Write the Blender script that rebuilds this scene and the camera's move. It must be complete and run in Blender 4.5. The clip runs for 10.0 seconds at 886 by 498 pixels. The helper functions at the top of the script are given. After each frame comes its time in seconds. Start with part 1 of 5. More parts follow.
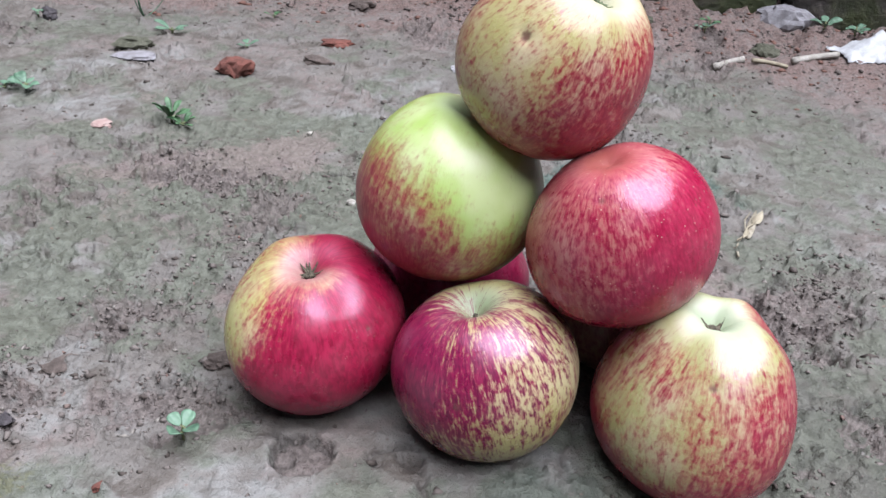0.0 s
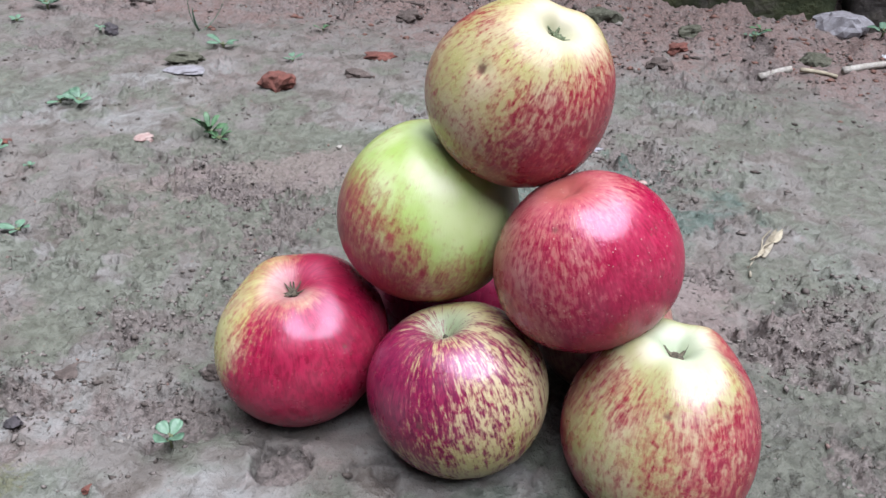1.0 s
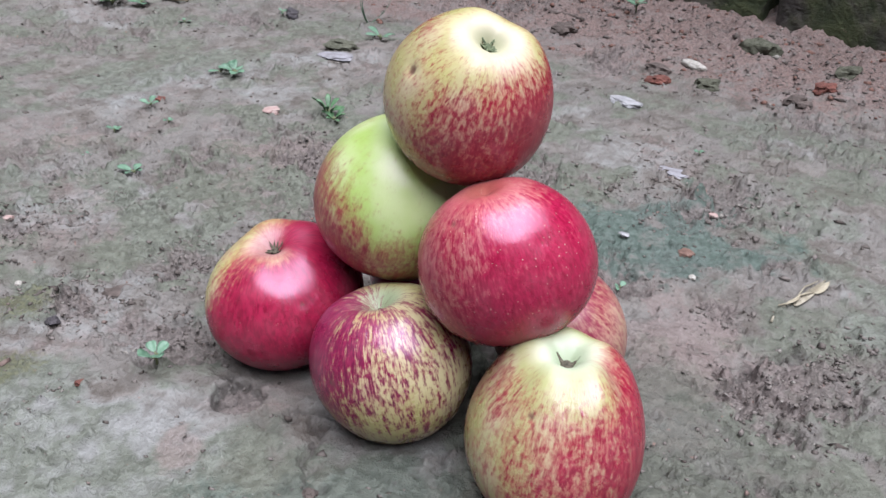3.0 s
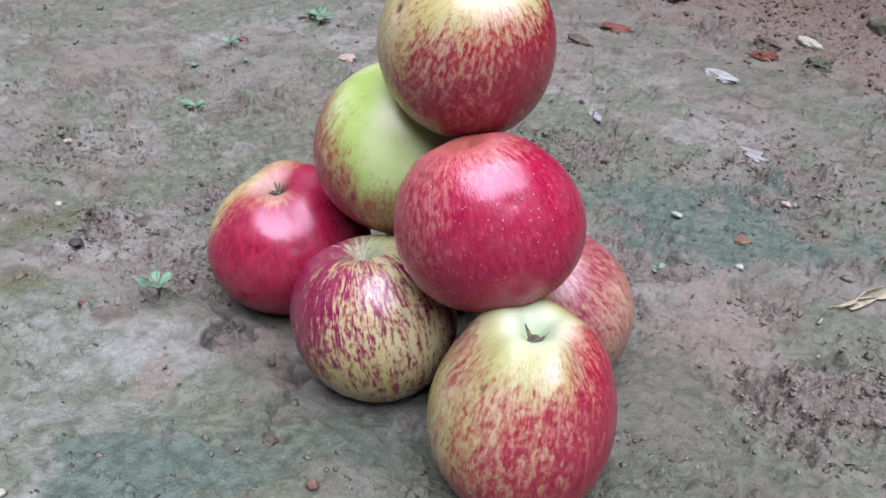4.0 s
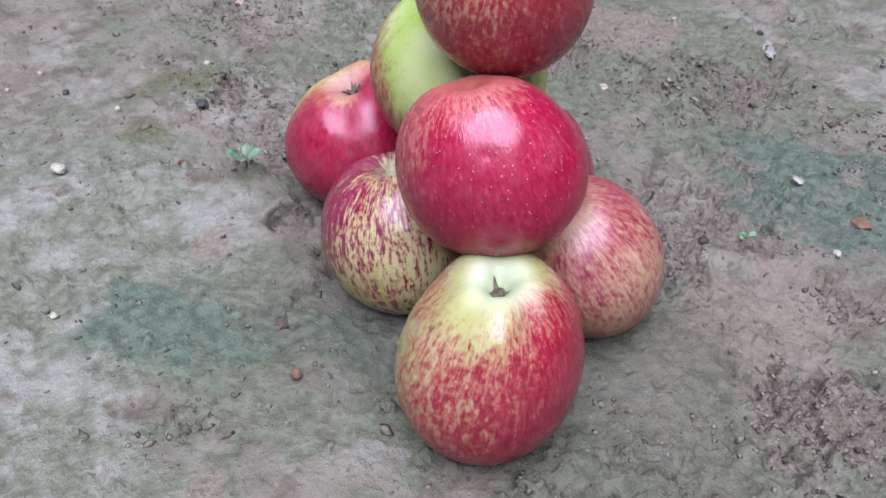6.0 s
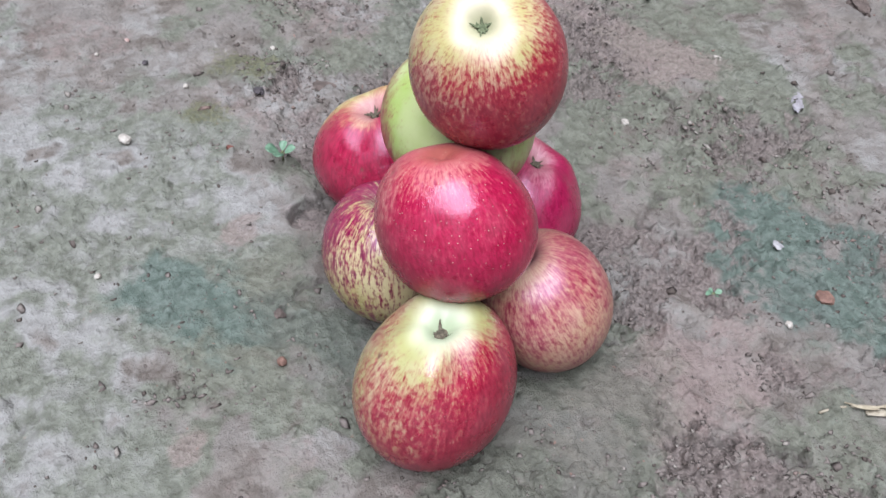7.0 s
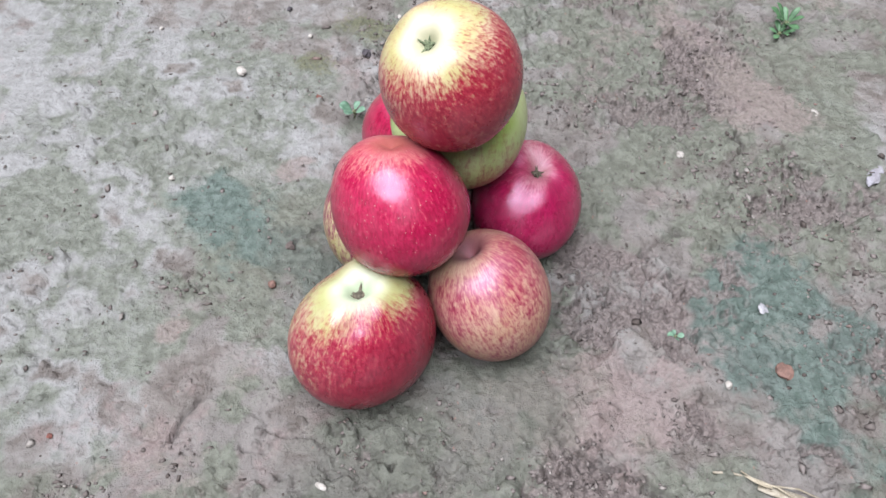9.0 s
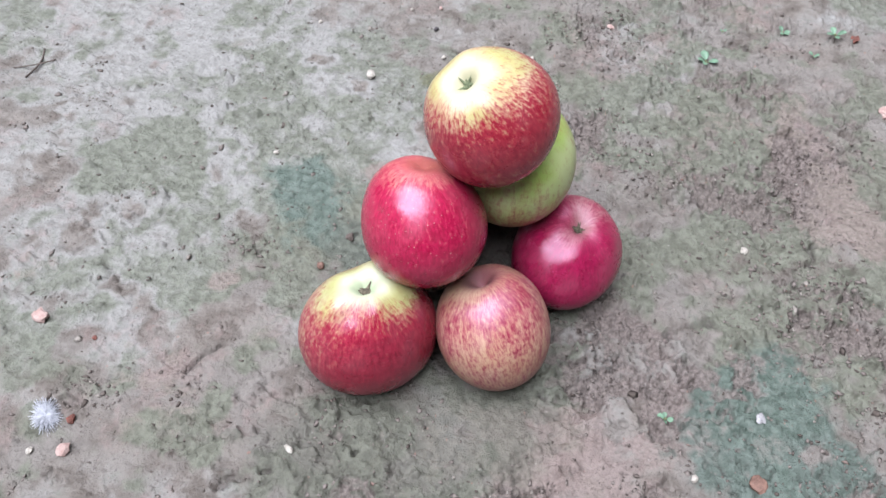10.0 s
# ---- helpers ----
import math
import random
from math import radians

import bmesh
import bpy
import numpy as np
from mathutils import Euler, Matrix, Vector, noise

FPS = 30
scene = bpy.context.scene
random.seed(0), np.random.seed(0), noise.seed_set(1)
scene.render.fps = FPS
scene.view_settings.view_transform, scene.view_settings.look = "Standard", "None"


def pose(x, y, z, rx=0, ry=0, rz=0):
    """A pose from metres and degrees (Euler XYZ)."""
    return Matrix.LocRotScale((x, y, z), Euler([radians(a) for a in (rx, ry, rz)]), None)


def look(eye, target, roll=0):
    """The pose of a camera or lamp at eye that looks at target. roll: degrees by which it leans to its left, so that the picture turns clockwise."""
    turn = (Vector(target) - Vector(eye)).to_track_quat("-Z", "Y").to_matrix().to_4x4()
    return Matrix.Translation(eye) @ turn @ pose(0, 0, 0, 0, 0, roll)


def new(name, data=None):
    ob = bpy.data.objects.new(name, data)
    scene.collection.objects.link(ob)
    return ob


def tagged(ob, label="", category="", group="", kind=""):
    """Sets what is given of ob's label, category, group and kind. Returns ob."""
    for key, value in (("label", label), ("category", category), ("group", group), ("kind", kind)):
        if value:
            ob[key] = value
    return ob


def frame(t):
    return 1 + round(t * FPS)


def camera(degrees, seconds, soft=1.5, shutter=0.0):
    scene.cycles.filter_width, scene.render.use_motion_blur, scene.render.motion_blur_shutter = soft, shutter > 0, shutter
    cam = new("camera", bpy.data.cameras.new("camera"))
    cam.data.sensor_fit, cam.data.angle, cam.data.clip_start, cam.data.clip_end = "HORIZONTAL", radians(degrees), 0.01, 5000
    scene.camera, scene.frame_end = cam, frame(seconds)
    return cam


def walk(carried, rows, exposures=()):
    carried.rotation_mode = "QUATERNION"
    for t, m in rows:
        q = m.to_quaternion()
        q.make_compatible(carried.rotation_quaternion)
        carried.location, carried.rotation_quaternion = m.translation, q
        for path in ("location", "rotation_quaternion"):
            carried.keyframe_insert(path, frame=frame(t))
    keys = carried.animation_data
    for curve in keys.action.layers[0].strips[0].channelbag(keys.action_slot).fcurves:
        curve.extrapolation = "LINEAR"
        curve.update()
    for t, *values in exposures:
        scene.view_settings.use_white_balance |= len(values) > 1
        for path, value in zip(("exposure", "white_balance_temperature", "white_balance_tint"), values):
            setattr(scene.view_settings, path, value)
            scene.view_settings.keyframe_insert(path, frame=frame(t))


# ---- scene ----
# camera and path
cam = camera(51.1, 10.0)
METRES, EYE, TILT, LEAN, TURN = 0.744, 0.2508, -30.24, -3.70, 0.0
ROWS = [
    (0.0, 0.0, 0.0, 0.0, 0.0, 0.0, 0.0),
    (0.5, 0.0292, -0.0057, 0.0075, 2.23, 0.67, 0.04),
    (1.0, 0.0623, -0.0118, 0.0134, 5.69, -0.16, -0.76),
    (1.5, 0.099, -0.0282, 0.0116, 10.81, -0.46, -3.51),
    (2.0, 0.1403, -0.0323, 0.0197, 13.54, 0.3, -5.73),
    (2.5, 0.1873, -0.0304, 0.0189, 16.73, -0.08, -7.5),
    (4.0, 0.2963, 0.0462, 0.0273, 30.36, -4.98, -15.23),
    (4.5, 0.3117, 0.0777, 0.0494, 34.8, -7.47, -16.9),
    (5.0, 0.3207, 0.1023, 0.0701, 40.64, -9.65, -18.91),
    (5.5, 0.3561, 0.1156, 0.0839, 46.35, -14.51, -20.81),
    (7.0, 0.4368, 0.127, 0.2176, 60.64, -29.01, -27.59),
    (7.5, 0.4748, 0.1267, 0.2934, 71.51, -32.95, -29.16),
    (8.0, 0.5081, 0.167, 0.3148, 75.63, -37.43, -29.8),
    (8.5, 0.5144, 0.199, 0.3325, 79.33, -40.44, -30.85),
    (9.0, 0.5271, 0.2557, 0.3662, 86.06, -44.03, -29.58),
    (9.5, 0.5383, 0.3067, 0.411, 96.85, -48.96, -30.25),
    (10.0, 0.5489, 0.3494, 0.4591, 108.72, -53.82, -30.53),
]
walk(cam, [(t, pose(0, 0, EYE, TILT, LEAN, TURN) @ pose(METRES * x, METRES * y, METRES * z, 90 + pitch, roll, yaw))
           for t, x, y, z, yaw, pitch, roll in ROWS],
     exposures=[(0.0, 2.99, 6050, 11.5), (5.5, 2.82, 6050, 11.5), (10.0, 3.14, 6150, 12)])

# ---- light: an overcast day over a small yard ----
SUN_AZ, SUN_EL = 122.0, 75.0          # degrees clockwise from +y, and above the horizon
world = bpy.data.worlds.new("sky")
scene.world = world
world.use_nodes = True
wn = world.node_tree
sky = wn.nodes.new("ShaderNodeTexSky")
sky.sky_type = 'NISHITA'
sky.sun_disc = False
sky.sun_elevation, sky.sun_rotation = radians(SUN_EL), radians(SUN_AZ)
sky.dust_density, sky.air_density, sky.ozone_density = 4.0, 1.0, 1.0
soft_grey = wn.nodes.new("ShaderNodeMix")
soft_grey.data_type = 'RGBA'
soft_grey.inputs[0].default_value = 0.6
soft_grey.inputs[7].default_value = (9.0, 9.3, 9.8, 1)
wn.links.new(sky.outputs[0], soft_grey.inputs[6])
wn.links.new(soft_grey.outputs[2], wn.nodes["Background"].inputs[0])
wn.nodes["Background"].inputs[1].default_value = 0.003

sun_data = bpy.data.lights.new("sun", 'SUN')
sun_data.energy, sun_data.angle, sun_data.color = 1.5, radians(62), (0.955, 0.965, 1.0)
sun = new("sun", sun_data)
sd = Vector((math.sin(radians(SUN_AZ)) * math.cos(radians(SUN_EL)), math.cos(radians(SUN_AZ)) * math.cos(radians(SUN_EL)), math.sin(radians(SUN_EL))))
sun.matrix_world = look(sd * 8, (0, 0.3, 0))


# ---- small helpers ----
def mesh_from(name, verts, faces, smooth=True):
    me = bpy.data.meshes.new(name)
    me.from_pydata([tuple(v) for v in verts], [], [tuple(f) for f in faces])
    if smooth:
        me.polygons.foreach_set("use_smooth", [True] * len(me.polygons))
    me.update()
    return me


def part(name, me, material, parent=None, label="", m=None):
    if isinstance(me, bmesh.types.BMesh):
        bm, me = me, bpy.data.meshes.new(name)
        bm.to_mesh(me)
        bm.free()
    if material and not me.materials:
        me.materials.append(material)
    ob = new(name, me)
    ob.parent = parent
    if m is not None:
        ob.matrix_basis = m
    if label:
        ob["label"] = label
    return ob


def rand_grid(ix, iy, iz, seed):
    h = (ix * 374761393 + iy * 668265263 + iz * 2147483647 + seed * 974634777) & 0xFFFFFFFF
    h = ((h ^ (h >> 13)) * 1274126177) & 0xFFFFFFFF
    h = ((h ^ (h >> 16)) * 2246822519) & 0xFFFFFFFF
    return ((h ^ (h >> 15)) & 0xFFFFFF) / float(0xFFFFFF)


def vnoise(x, y, scale, seed=0):
    """Smooth noise from -1 to 1 on the plane."""
    x, y = np.asarray(x) * scale, np.asarray(y) * scale
    ix, iy = np.floor(x).astype(np.int64), np.floor(y).astype(np.int64)
    fx, fy = x - ix, y - iy
    fx, fy = fx * fx * fx * (fx * (fx * 6 - 15) + 10), fy * fy * fy * (fy * (fy * 6 - 15) + 10)
    a, b = rand_grid(ix, iy, 0, seed), rand_grid(ix + 1, iy, 0, seed)
    c, d = rand_grid(ix, iy + 1, 0, seed), rand_grid(ix + 1, iy + 1, 0, seed)
    return (a + (b - a) * fx + (c - a) * fy + (a - b - c + d) * fx * fy) * 2 - 1


def fbm(x, y, scale, octaves=4, seed=0, gain=0.5):
    total, amp, norm = 0.0, 1.0, 0.0
    for i in range(octaves):
        c, s = math.cos(0.7 * i), math.sin(0.7 * i)
        total = total + amp * vnoise(c * x - s * y, s * x + c * y, scale * 2.03 ** i, seed + i * 17)
        norm += amp
        amp *= gain
    return total / norm


def smooth(a, b, v):
    t = np.clip((v - a) / (b - a), 0, 1)
    return t * t * (3 - 2 * t)


def blob(x, y, cx, cy, r, ry=None, turn=0.0):
    c, s = math.cos(radians(turn)), math.sin(radians(turn))
    dx, dy = c * (x - cx) + s * (y - cy), -s * (x - cx) + c * (y - cy)
    return np.exp(-(dx / r) ** 2 - (dy / (ry or r)) ** 2)


def seg_dist(x, y, ax, ay, bx, by):
    dx, dy = bx - ax, by - ay
    t = np.clip(((x - ax) * dx + (y - ay) * dy) / (dx * dx + dy * dy), 0, 1)
    return np.hypot(x - ax - t * dx, y - ay - t * dy)


# ---- materials ----
class Nodes:
    """Short way to write a node material."""
    def __init__(self, name):
        self.mat = bpy.data.materials.new(name)
        self.mat.use_nodes = True
        self.t = self.mat.node_tree
        self.bsdf = self.t.nodes["Principled BSDF"]

    def node(self, kind, **inputs):
        n = self.t.nodes.new(kind)
        for k, v in inputs.items():
            self.put(n, k.replace("_", " "), v)
        return n

    def put(self, n, key, v):
        s = n.inputs[int(key)] if key.isdigit() else n.inputs[key]
        if isinstance(v, bpy.types.NodeSocket):
            self.t.links.new(v, s)
        else:
            s.default_value = v

    def attr(self, name):
        n = self.t.nodes.new("ShaderNodeAttribute")
        n.attribute_name = name
        return n

    def coords(self):
        return self.t.nodes.new("ShaderNodeTexCoord").outputs["Object"]

    def noise(self, vec, scale, detail=4.0, rough=0.55, distort=0.0):
        n = self.node("ShaderNodeTexNoise", Scale=scale, Detail=detail, Roughness=rough, Distortion=distort)
        if vec is not None:
            self.put(n, "Vector", vec)
        return n.outputs["Fac"]

    def voronoi(self, vec, scale, feature='F1', random_=1.0):
        n = self.node("ShaderNodeTexVoronoi", Scale=scale, Randomness=random_)
        n.feature = feature
        self.put(n, "Vector", vec)
        return n

    def math(self, op, a, b=0.0, c=None):
        n = self.t.nodes.new("ShaderNodeMath")
        n.operation = op
        self.put(n, "0", a)
        self.put(n, "1", b)
        if c is not None:
            self.put(n, "2", c)
        return n.outputs[0]

    def ramp(self, v, lo, hi, out_lo=0.0, out_hi=1.0):
        n = self.node("ShaderNodeMapRange")
        n.interpolation_type = 'SMOOTHSTEP'
        for k, val in (("0", v), ("1", lo), ("2", hi), ("3", out_lo), ("4", out_hi)):
            self.put(n, k, val)
        return n.outputs[0]

    def mix(self, f, a, b, blend='MIX'):
        n = self.t.nodes.new("ShaderNodeMix")
        n.data_type, n.blend_type = 'RGBA', blend
        self.put(n, "0", f)
        for k, v in (("6", a), ("7", b)):
            self.put(n, k, (*v, 1) if isinstance(v, tuple) and len(v) == 3 else v)
        return n.outputs[2]

    def stretch(self, vec, sx, sy, sz):
        n = self.node("ShaderNodeMapping")
        self.put(n, "Vector", vec)
        n.inputs["Scale"].default_value = (sx, sy, sz)
        return n.outputs[0]

    def bump(self, height, distance, strength=1.0, onto=None):
        n = self.node("ShaderNodeBump", Height=height, Distance=distance, Strength=strength)
        if onto is not None:
            self.put(n, "Normal", onto)
        return n.outputs[0]

    def done(self, color, rough=0.8, normal=None, spec=0.4):
        self.put(self.bsdf, "Base Color", (*color, 1) if isinstance(color, tuple) else color)
        self.put(self.bsdf, "Roughness", rough)
        self.put(self.bsdf, "Specular IOR Level", spec)
        if normal is not None:
            self.put(self.bsdf, "Normal", normal)
        return self.mat


def soil_material():
    """Trodden damp mud: films of algae and dried silt lie over brown earth; the crust's breaks are painted darker for
    damper soil and shade, the pile's side for shade.
    """
    n = Nodes("damp_soil")
    co = n.coords()
    moss, pink, crumb, teal, pale, olive, damp_shade, pile_shade, dust = (n.attr(k).outputs["Fac"] for k in ("moss", "pink", "crumb", "teal", "pale", "olive", "damp_shade", "pile_shade", "dust"))
    big = n.noise(co, 22, 4, 0.6)
    mid = n.noise(co, 62, 5, 0.6, 0.4)
    mid2 = n.noise(co, 150, 5, 0.62)
    fine = n.noise(co, 420, 4, 0.65)
    grain = n.noise(co, 1200, 3, 0.7)

    def film(amount, at, lo, hi, gain=1.0):
        """How far a film covers: full inside its patch, broken into flecks at its edge."""
        f = n.math('ADD', amount, n.math('MULTIPLY_ADD', at, 1.5, -0.75))
        return n.ramp(f, lo, hi, 0.0, gain)

    soil = n.mix(n.ramp(mid, 0.38, 0.62), (0.068, 0.056, 0.047), (0.126, 0.110, 0.098))
    soil = n.mix(n.ramp(big, 0.42, 0.60, 0.0, 0.55), soil, (0.128, 0.117, 0.108))
    mud = n.mix(n.ramp(mid2, 0.36, 0.64), (0.142, 0.138, 0.130), (0.182, 0.178, 0.170))
    soil = n.mix(film(pale, mid, 0.22, 0.85, 0.95), soil, mud)
    green = n.mix(n.ramp(mid2, 0.36, 0.64), (0.052, 0.056, 0.038), (0.098, 0.104, 0.078))
    soil = n.mix(film(moss, mid, 0.34, 0.98, 0.82), soil, green)
    algae = n.mix(n.ramp(mid2, 0.36, 0.64), (0.032, 0.050, 0.040), (0.068, 0.091, 0.078))
    soil = n.mix(film(teal, mid, 0.22, 0.80, 0.85), soil, algae)
    soil = n.mix(film(pink, mid2, 0.38, 1.0, 0.58), soil, n.mix(n.ramp(fine, 0.38, 0.62), (0.116, 0.081, 0.074), (0.163, 0.120, 0.112)))
    soil = n.mix(film(olive, fine, 0.40, 1.05, 0.75), soil, n.mix(n.ramp(fine, 0.4, 0.6), (0.034, 0.035, 0.014), (0.076, 0.074, 0.034)))
    # darker olive tone painted in where the pile shades the ground
    soil = n.mix(film(pile_shade, mid, 0.25, 0.95, 0.70), soil, n.mix(n.ramp(mid2, 0.36, 0.64), (0.042, 0.042, 0.032), (0.072, 0.072, 0.056)))
    soil = n.mix(film(dust, mid2, 0.30, 0.95, 0.80), soil, n.mix(n.ramp(fine, 0.38, 0.62), (0.085, 0.052, 0.043), (0.150, 0.098, 0.086)))
    loose = n.mix(n.ramp(fine, 0.38, 0.62), (0.056, 0.043, 0.038), (0.118, 0.095, 0.087))
    soil = n.mix(film(crumb, mid2, 0.35, 0.80, 0.85), soil, loose)
    # crevice shade painted in together with damper soil
    soil = n.mix(n.math('MULTIPLY', damp_shade, n.ramp(fine, 0.68, 0.40, 0.25, 0.85)), soil, (0.026, 0.020, 0.017))
    # single dark specks, pale and red grains
    jit = n.node("ShaderNodeVectorMath")
    jit.operation = 'MULTIPLY_ADD'
    wob = n.node("ShaderNodeTexNoise", Scale=300.0, Detail=3.0)
    n.put(wob, "Vector", co)
    n.put(jit, "0", wob.outputs["Color"])
    jit.inputs[1].default_value = (0.004, 0.004, 0.004)
    n.put(jit, "2", co)
    for scale, size, share, tint in ((190, 0.26, 0.90, (0.028, 0.021, 0.019)), (330, 0.26, 0.86, (0.034, 0.026, 0.022)), (260, 0.20, 0.95, (0.206, 0.187, 0.175)), (240, 0.22, 0.97, (0.162, 0.075, 0.056))):
        cell = n.voronoi(n.stretch(jit.outputs[0], 1.0, 1.25, 0.4), scale)
        pick = n.node("ShaderNodeSeparateColor", Color=cell.outputs["Color"]).outputs[0]
        f = n.math('MULTIPLY', n.ramp(cell.outputs["Distance"], size, size * 0.55), n.math('GREATER_THAN', n.math('ADD', pick, n.math('MULTIPLY_ADD', mid, 0.8, -0.4)), share))
        soil = n.mix(n.math('MULTIPLY', f, n.math('MULTIPLY_ADD', pale, -0.3, 0.55)), soil, tint)
    soil = n.mix(n.ramp(grain, 0.60, 0.74, 0.0, 0.16), soil, (0.175, 0.162, 0.156))
    soil = n.mix(n.ramp(fine, 0.40, 0.28, 0.0, 0.20), soil, (0.043, 0.035, 0.030))
    h = n.math('ADD', n.math('MULTIPLY', fine, 0.7), n.math('MULTIPLY', grain, 0.3))
    nor = n.bump(h, 0.0016, 0.6, n.bump(mid2, 0.005, 0.6))
    rough = n.math('MULTIPLY_ADD', pale, -0.16, n.ramp(mid, 0.35, 0.65, 0.60, 0.80))
    return n.done(soil, rough, nor, 0.42)


def apple_material(name, base, base2, red, dark, cavity, streak=0.5, flecks=0.5, dots=0.5, freq=6.0, cav_size=0.55, under=0.45, sharp=0.16, polar=0.25, zf=1.0, rough=0.17):
    """Skin: ground colour, a red blush broken into streaks that run from pole to pole, pale dots, a cavity tone that
    darkens to its floor.
    """
    n = Nodes(name)
    co = n.coords()
    sk = n.attr("skin").outputs["Vector"]
    blush, lat = n.attr("blush").outputs["Fac"], n.attr("lat").outputs["Fac"]
    warp = n.node("ShaderNodeVectorMath")
    warp.operation = 'ADD'
    wig = n.node("ShaderNodeTexNoise", Scale=55.0, Detail=2.0)
    n.put(wig, "Vector", co)
    wv = n.node("ShaderNodeVectorMath")
    wv.operation = 'MULTIPLY'
    n.put(wv, "0", wig.outputs["Color"])
    wv.inputs[1].default_value = (0.11, 0.11, 0.28)
    n.put(warp, "0", sk)
    n.put(warp, "1", wv.outputs[0])
    v = warp.outputs[0]
    s1 = n.noise(n.stretch(v, freq, freq, 2.0 * zf), 1.0, 3.0, 0.6)
    s2 = n.noise(n.stretch(v, freq * 2.4, freq * 2.4, 6.0 * zf), 1.0, 3.0, 0.62)
    s3 = n.noise(n.stretch(v, freq * 4.6, freq * 4.6, 12.0 * zf), 1.0, 2.0, 0.6)
    soft = n.noise(co, 38, 3, 0.5)
    tone = n.mix(n.ramp(soft, 0.35, 0.65), base, base2)
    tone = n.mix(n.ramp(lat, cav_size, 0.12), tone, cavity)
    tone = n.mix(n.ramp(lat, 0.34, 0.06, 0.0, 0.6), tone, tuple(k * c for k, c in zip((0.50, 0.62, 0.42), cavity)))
    wash = n.ramp(n.math('ADD', blush, n.math('MULTIPLY_ADD', s1, 0.35, -0.175)), 0.15, 0.95, 0.0, under)
    mid_red = tuple(0.62 * r + 0.38 * b for r, b in zip(red, base2))
    tone = n.mix(wash, tone, mid_red)
    f = n.math('ADD', blush, n.math('MULTIPLY_ADD', s1, 4 * streak, -2 * streak))
    f = n.math('ADD', f, n.math('MULTIPLY_ADD', s2, 4 * flecks, -2 * flecks))
    f = n.math('ADD', f, n.math('MULTIPLY_ADD', s3, 2 * flecks, -flecks))
    f = n.math('ADD', f, n.math('MULTIPLY_ADD', n.noise(co, 420, 3, 0.6), 0.9, -0.45))
    f = n.math('ADD', blush, n.math('MULTIPLY', n.math('SUBTRACT', f, blush), n.ramp(lat, 0.12, 0.75, polar, 1.0)))
    skin_red = n.mix(n.ramp(n.math('ADD', n.math('MULTIPLY', s2, 0.6), n.math('MULTIPLY', s3, 0.4)), 0.36, 0.66), red, dark)
    color = n.mix(n.ramp(f, 0.5 - sharp, 0.5 + sharp), tone, skin_red)
    cells = n.voronoi(co, 500)
    spot = n.math('MULTIPLY', n.ramp(cells.outputs["Distance"], 0.17, 0.07), n.ramp(n.node("ShaderNodeSeparateColor", Color=cells.outputs["Color"]).outputs[0], 0.35, 0.55, 0.0, dots))
    color = n.mix(spot, color, (0.40, 0.24, 0.19))
    scuff = n.math('MULTIPLY', n.ramp(n.noise(co, 130, 4, 0.7), 0.66, 0.74), n.ramp(n.noise(co, 26, 2), 0.55, 0.65, 0.0, 0.55))
    color = n.mix(scuff, color, (0.11, 0.07, 0.045))
    bloom = n.ramp(n.noise(co, 60, 4, 0.6), 0.42, 0.70, 0.0, 0.04)
    color = n.mix(bloom, color, (0.40, 0.33, 0.34))
    color = n.mix(n.ramp(n.attr("scar").outputs["Fac"], 0.35, 0.8, 0.0, 0.85), color, (0.085, 0.045, 0.03))
    nor = n.bump(n.noise(co, 90, 3, 0.5), 0.0012, 0.25, n.bump(n.math('ADD', s3, n.math('MULTIPLY', spot, 0.5)), 0.0004, 0.25))
    n.put(n.bsdf, "Coat Roughness", 0.2)
    gloss = n.math('ADD', n.ramp(n.noise(co, 75, 4, 0.6), 0.3, 0.7, rough + 0.04, rough + 0.2), n.ramp(lat, 0.75, 0.25, 0.0, 0.28))
    n.put(n.bsdf, "Coat Weight", n.ramp(lat, 0.35, 0.8, 0.0, 0.05))
    n.put(n.bsdf, "Specular Tint", (1.0, 0.76, 1.0, 1))
    return n.done(color, gloss, nor, 0.60)


def plain_material(name, a, b, scale, rough=0.8, bump=0.0005, spec=0.35, random_tint=0.0, fine_scale=6.0):
    n = Nodes(name)
    co = n.coords()
    f1, f2 = n.noise(co, scale, 5, 0.6), n.noise(co, scale * fine_scale, 4, 0.65)
    f = n.math('ADD', n.math('MULTIPLY', f1, 0.6), n.math('MULTIPLY', f2, 0.4))
    color = n.mix(n.ramp(f, 0.36, 0.64), a, b)
    if random_tint:
        info = n.node("ShaderNodeObjectInfo").outputs["Random"]
        color = n.mix(random_tint, color, n.mix(info, a, b))
    return n.done(color, rough, n.bump(f2, bump, 0.8), spec)


def crumb_material(name="soil_crumbs", red=0.92):
    n = Nodes(name)
    co = n.coords()
    r = n.node("ShaderNodeNewGeometry").outputs["Random Per Island"]
    a = n.mix(n.ramp(r, 0.0, 0.75), (0.042, 0.032, 0.028), (0.138, 0.117, 0.108))
    a = n.mix(n.ramp(r, red, red + 0.04), a, (0.138, 0.065, 0.050))
    a = n.mix(n.ramp(r, 0.945, 0.95), a, (0.193, 0.174, 0.156))
    a = n.mix(n.ramp(n.noise(co, 900, 3), 0.35, 0.65, 0.0, 0.5), a, (0.078, 0.066, 0.055))
    return n.done(a, 0.9, n.bump(n.noise(co, 1500, 3), 0.0004, 0.6), 0.25)


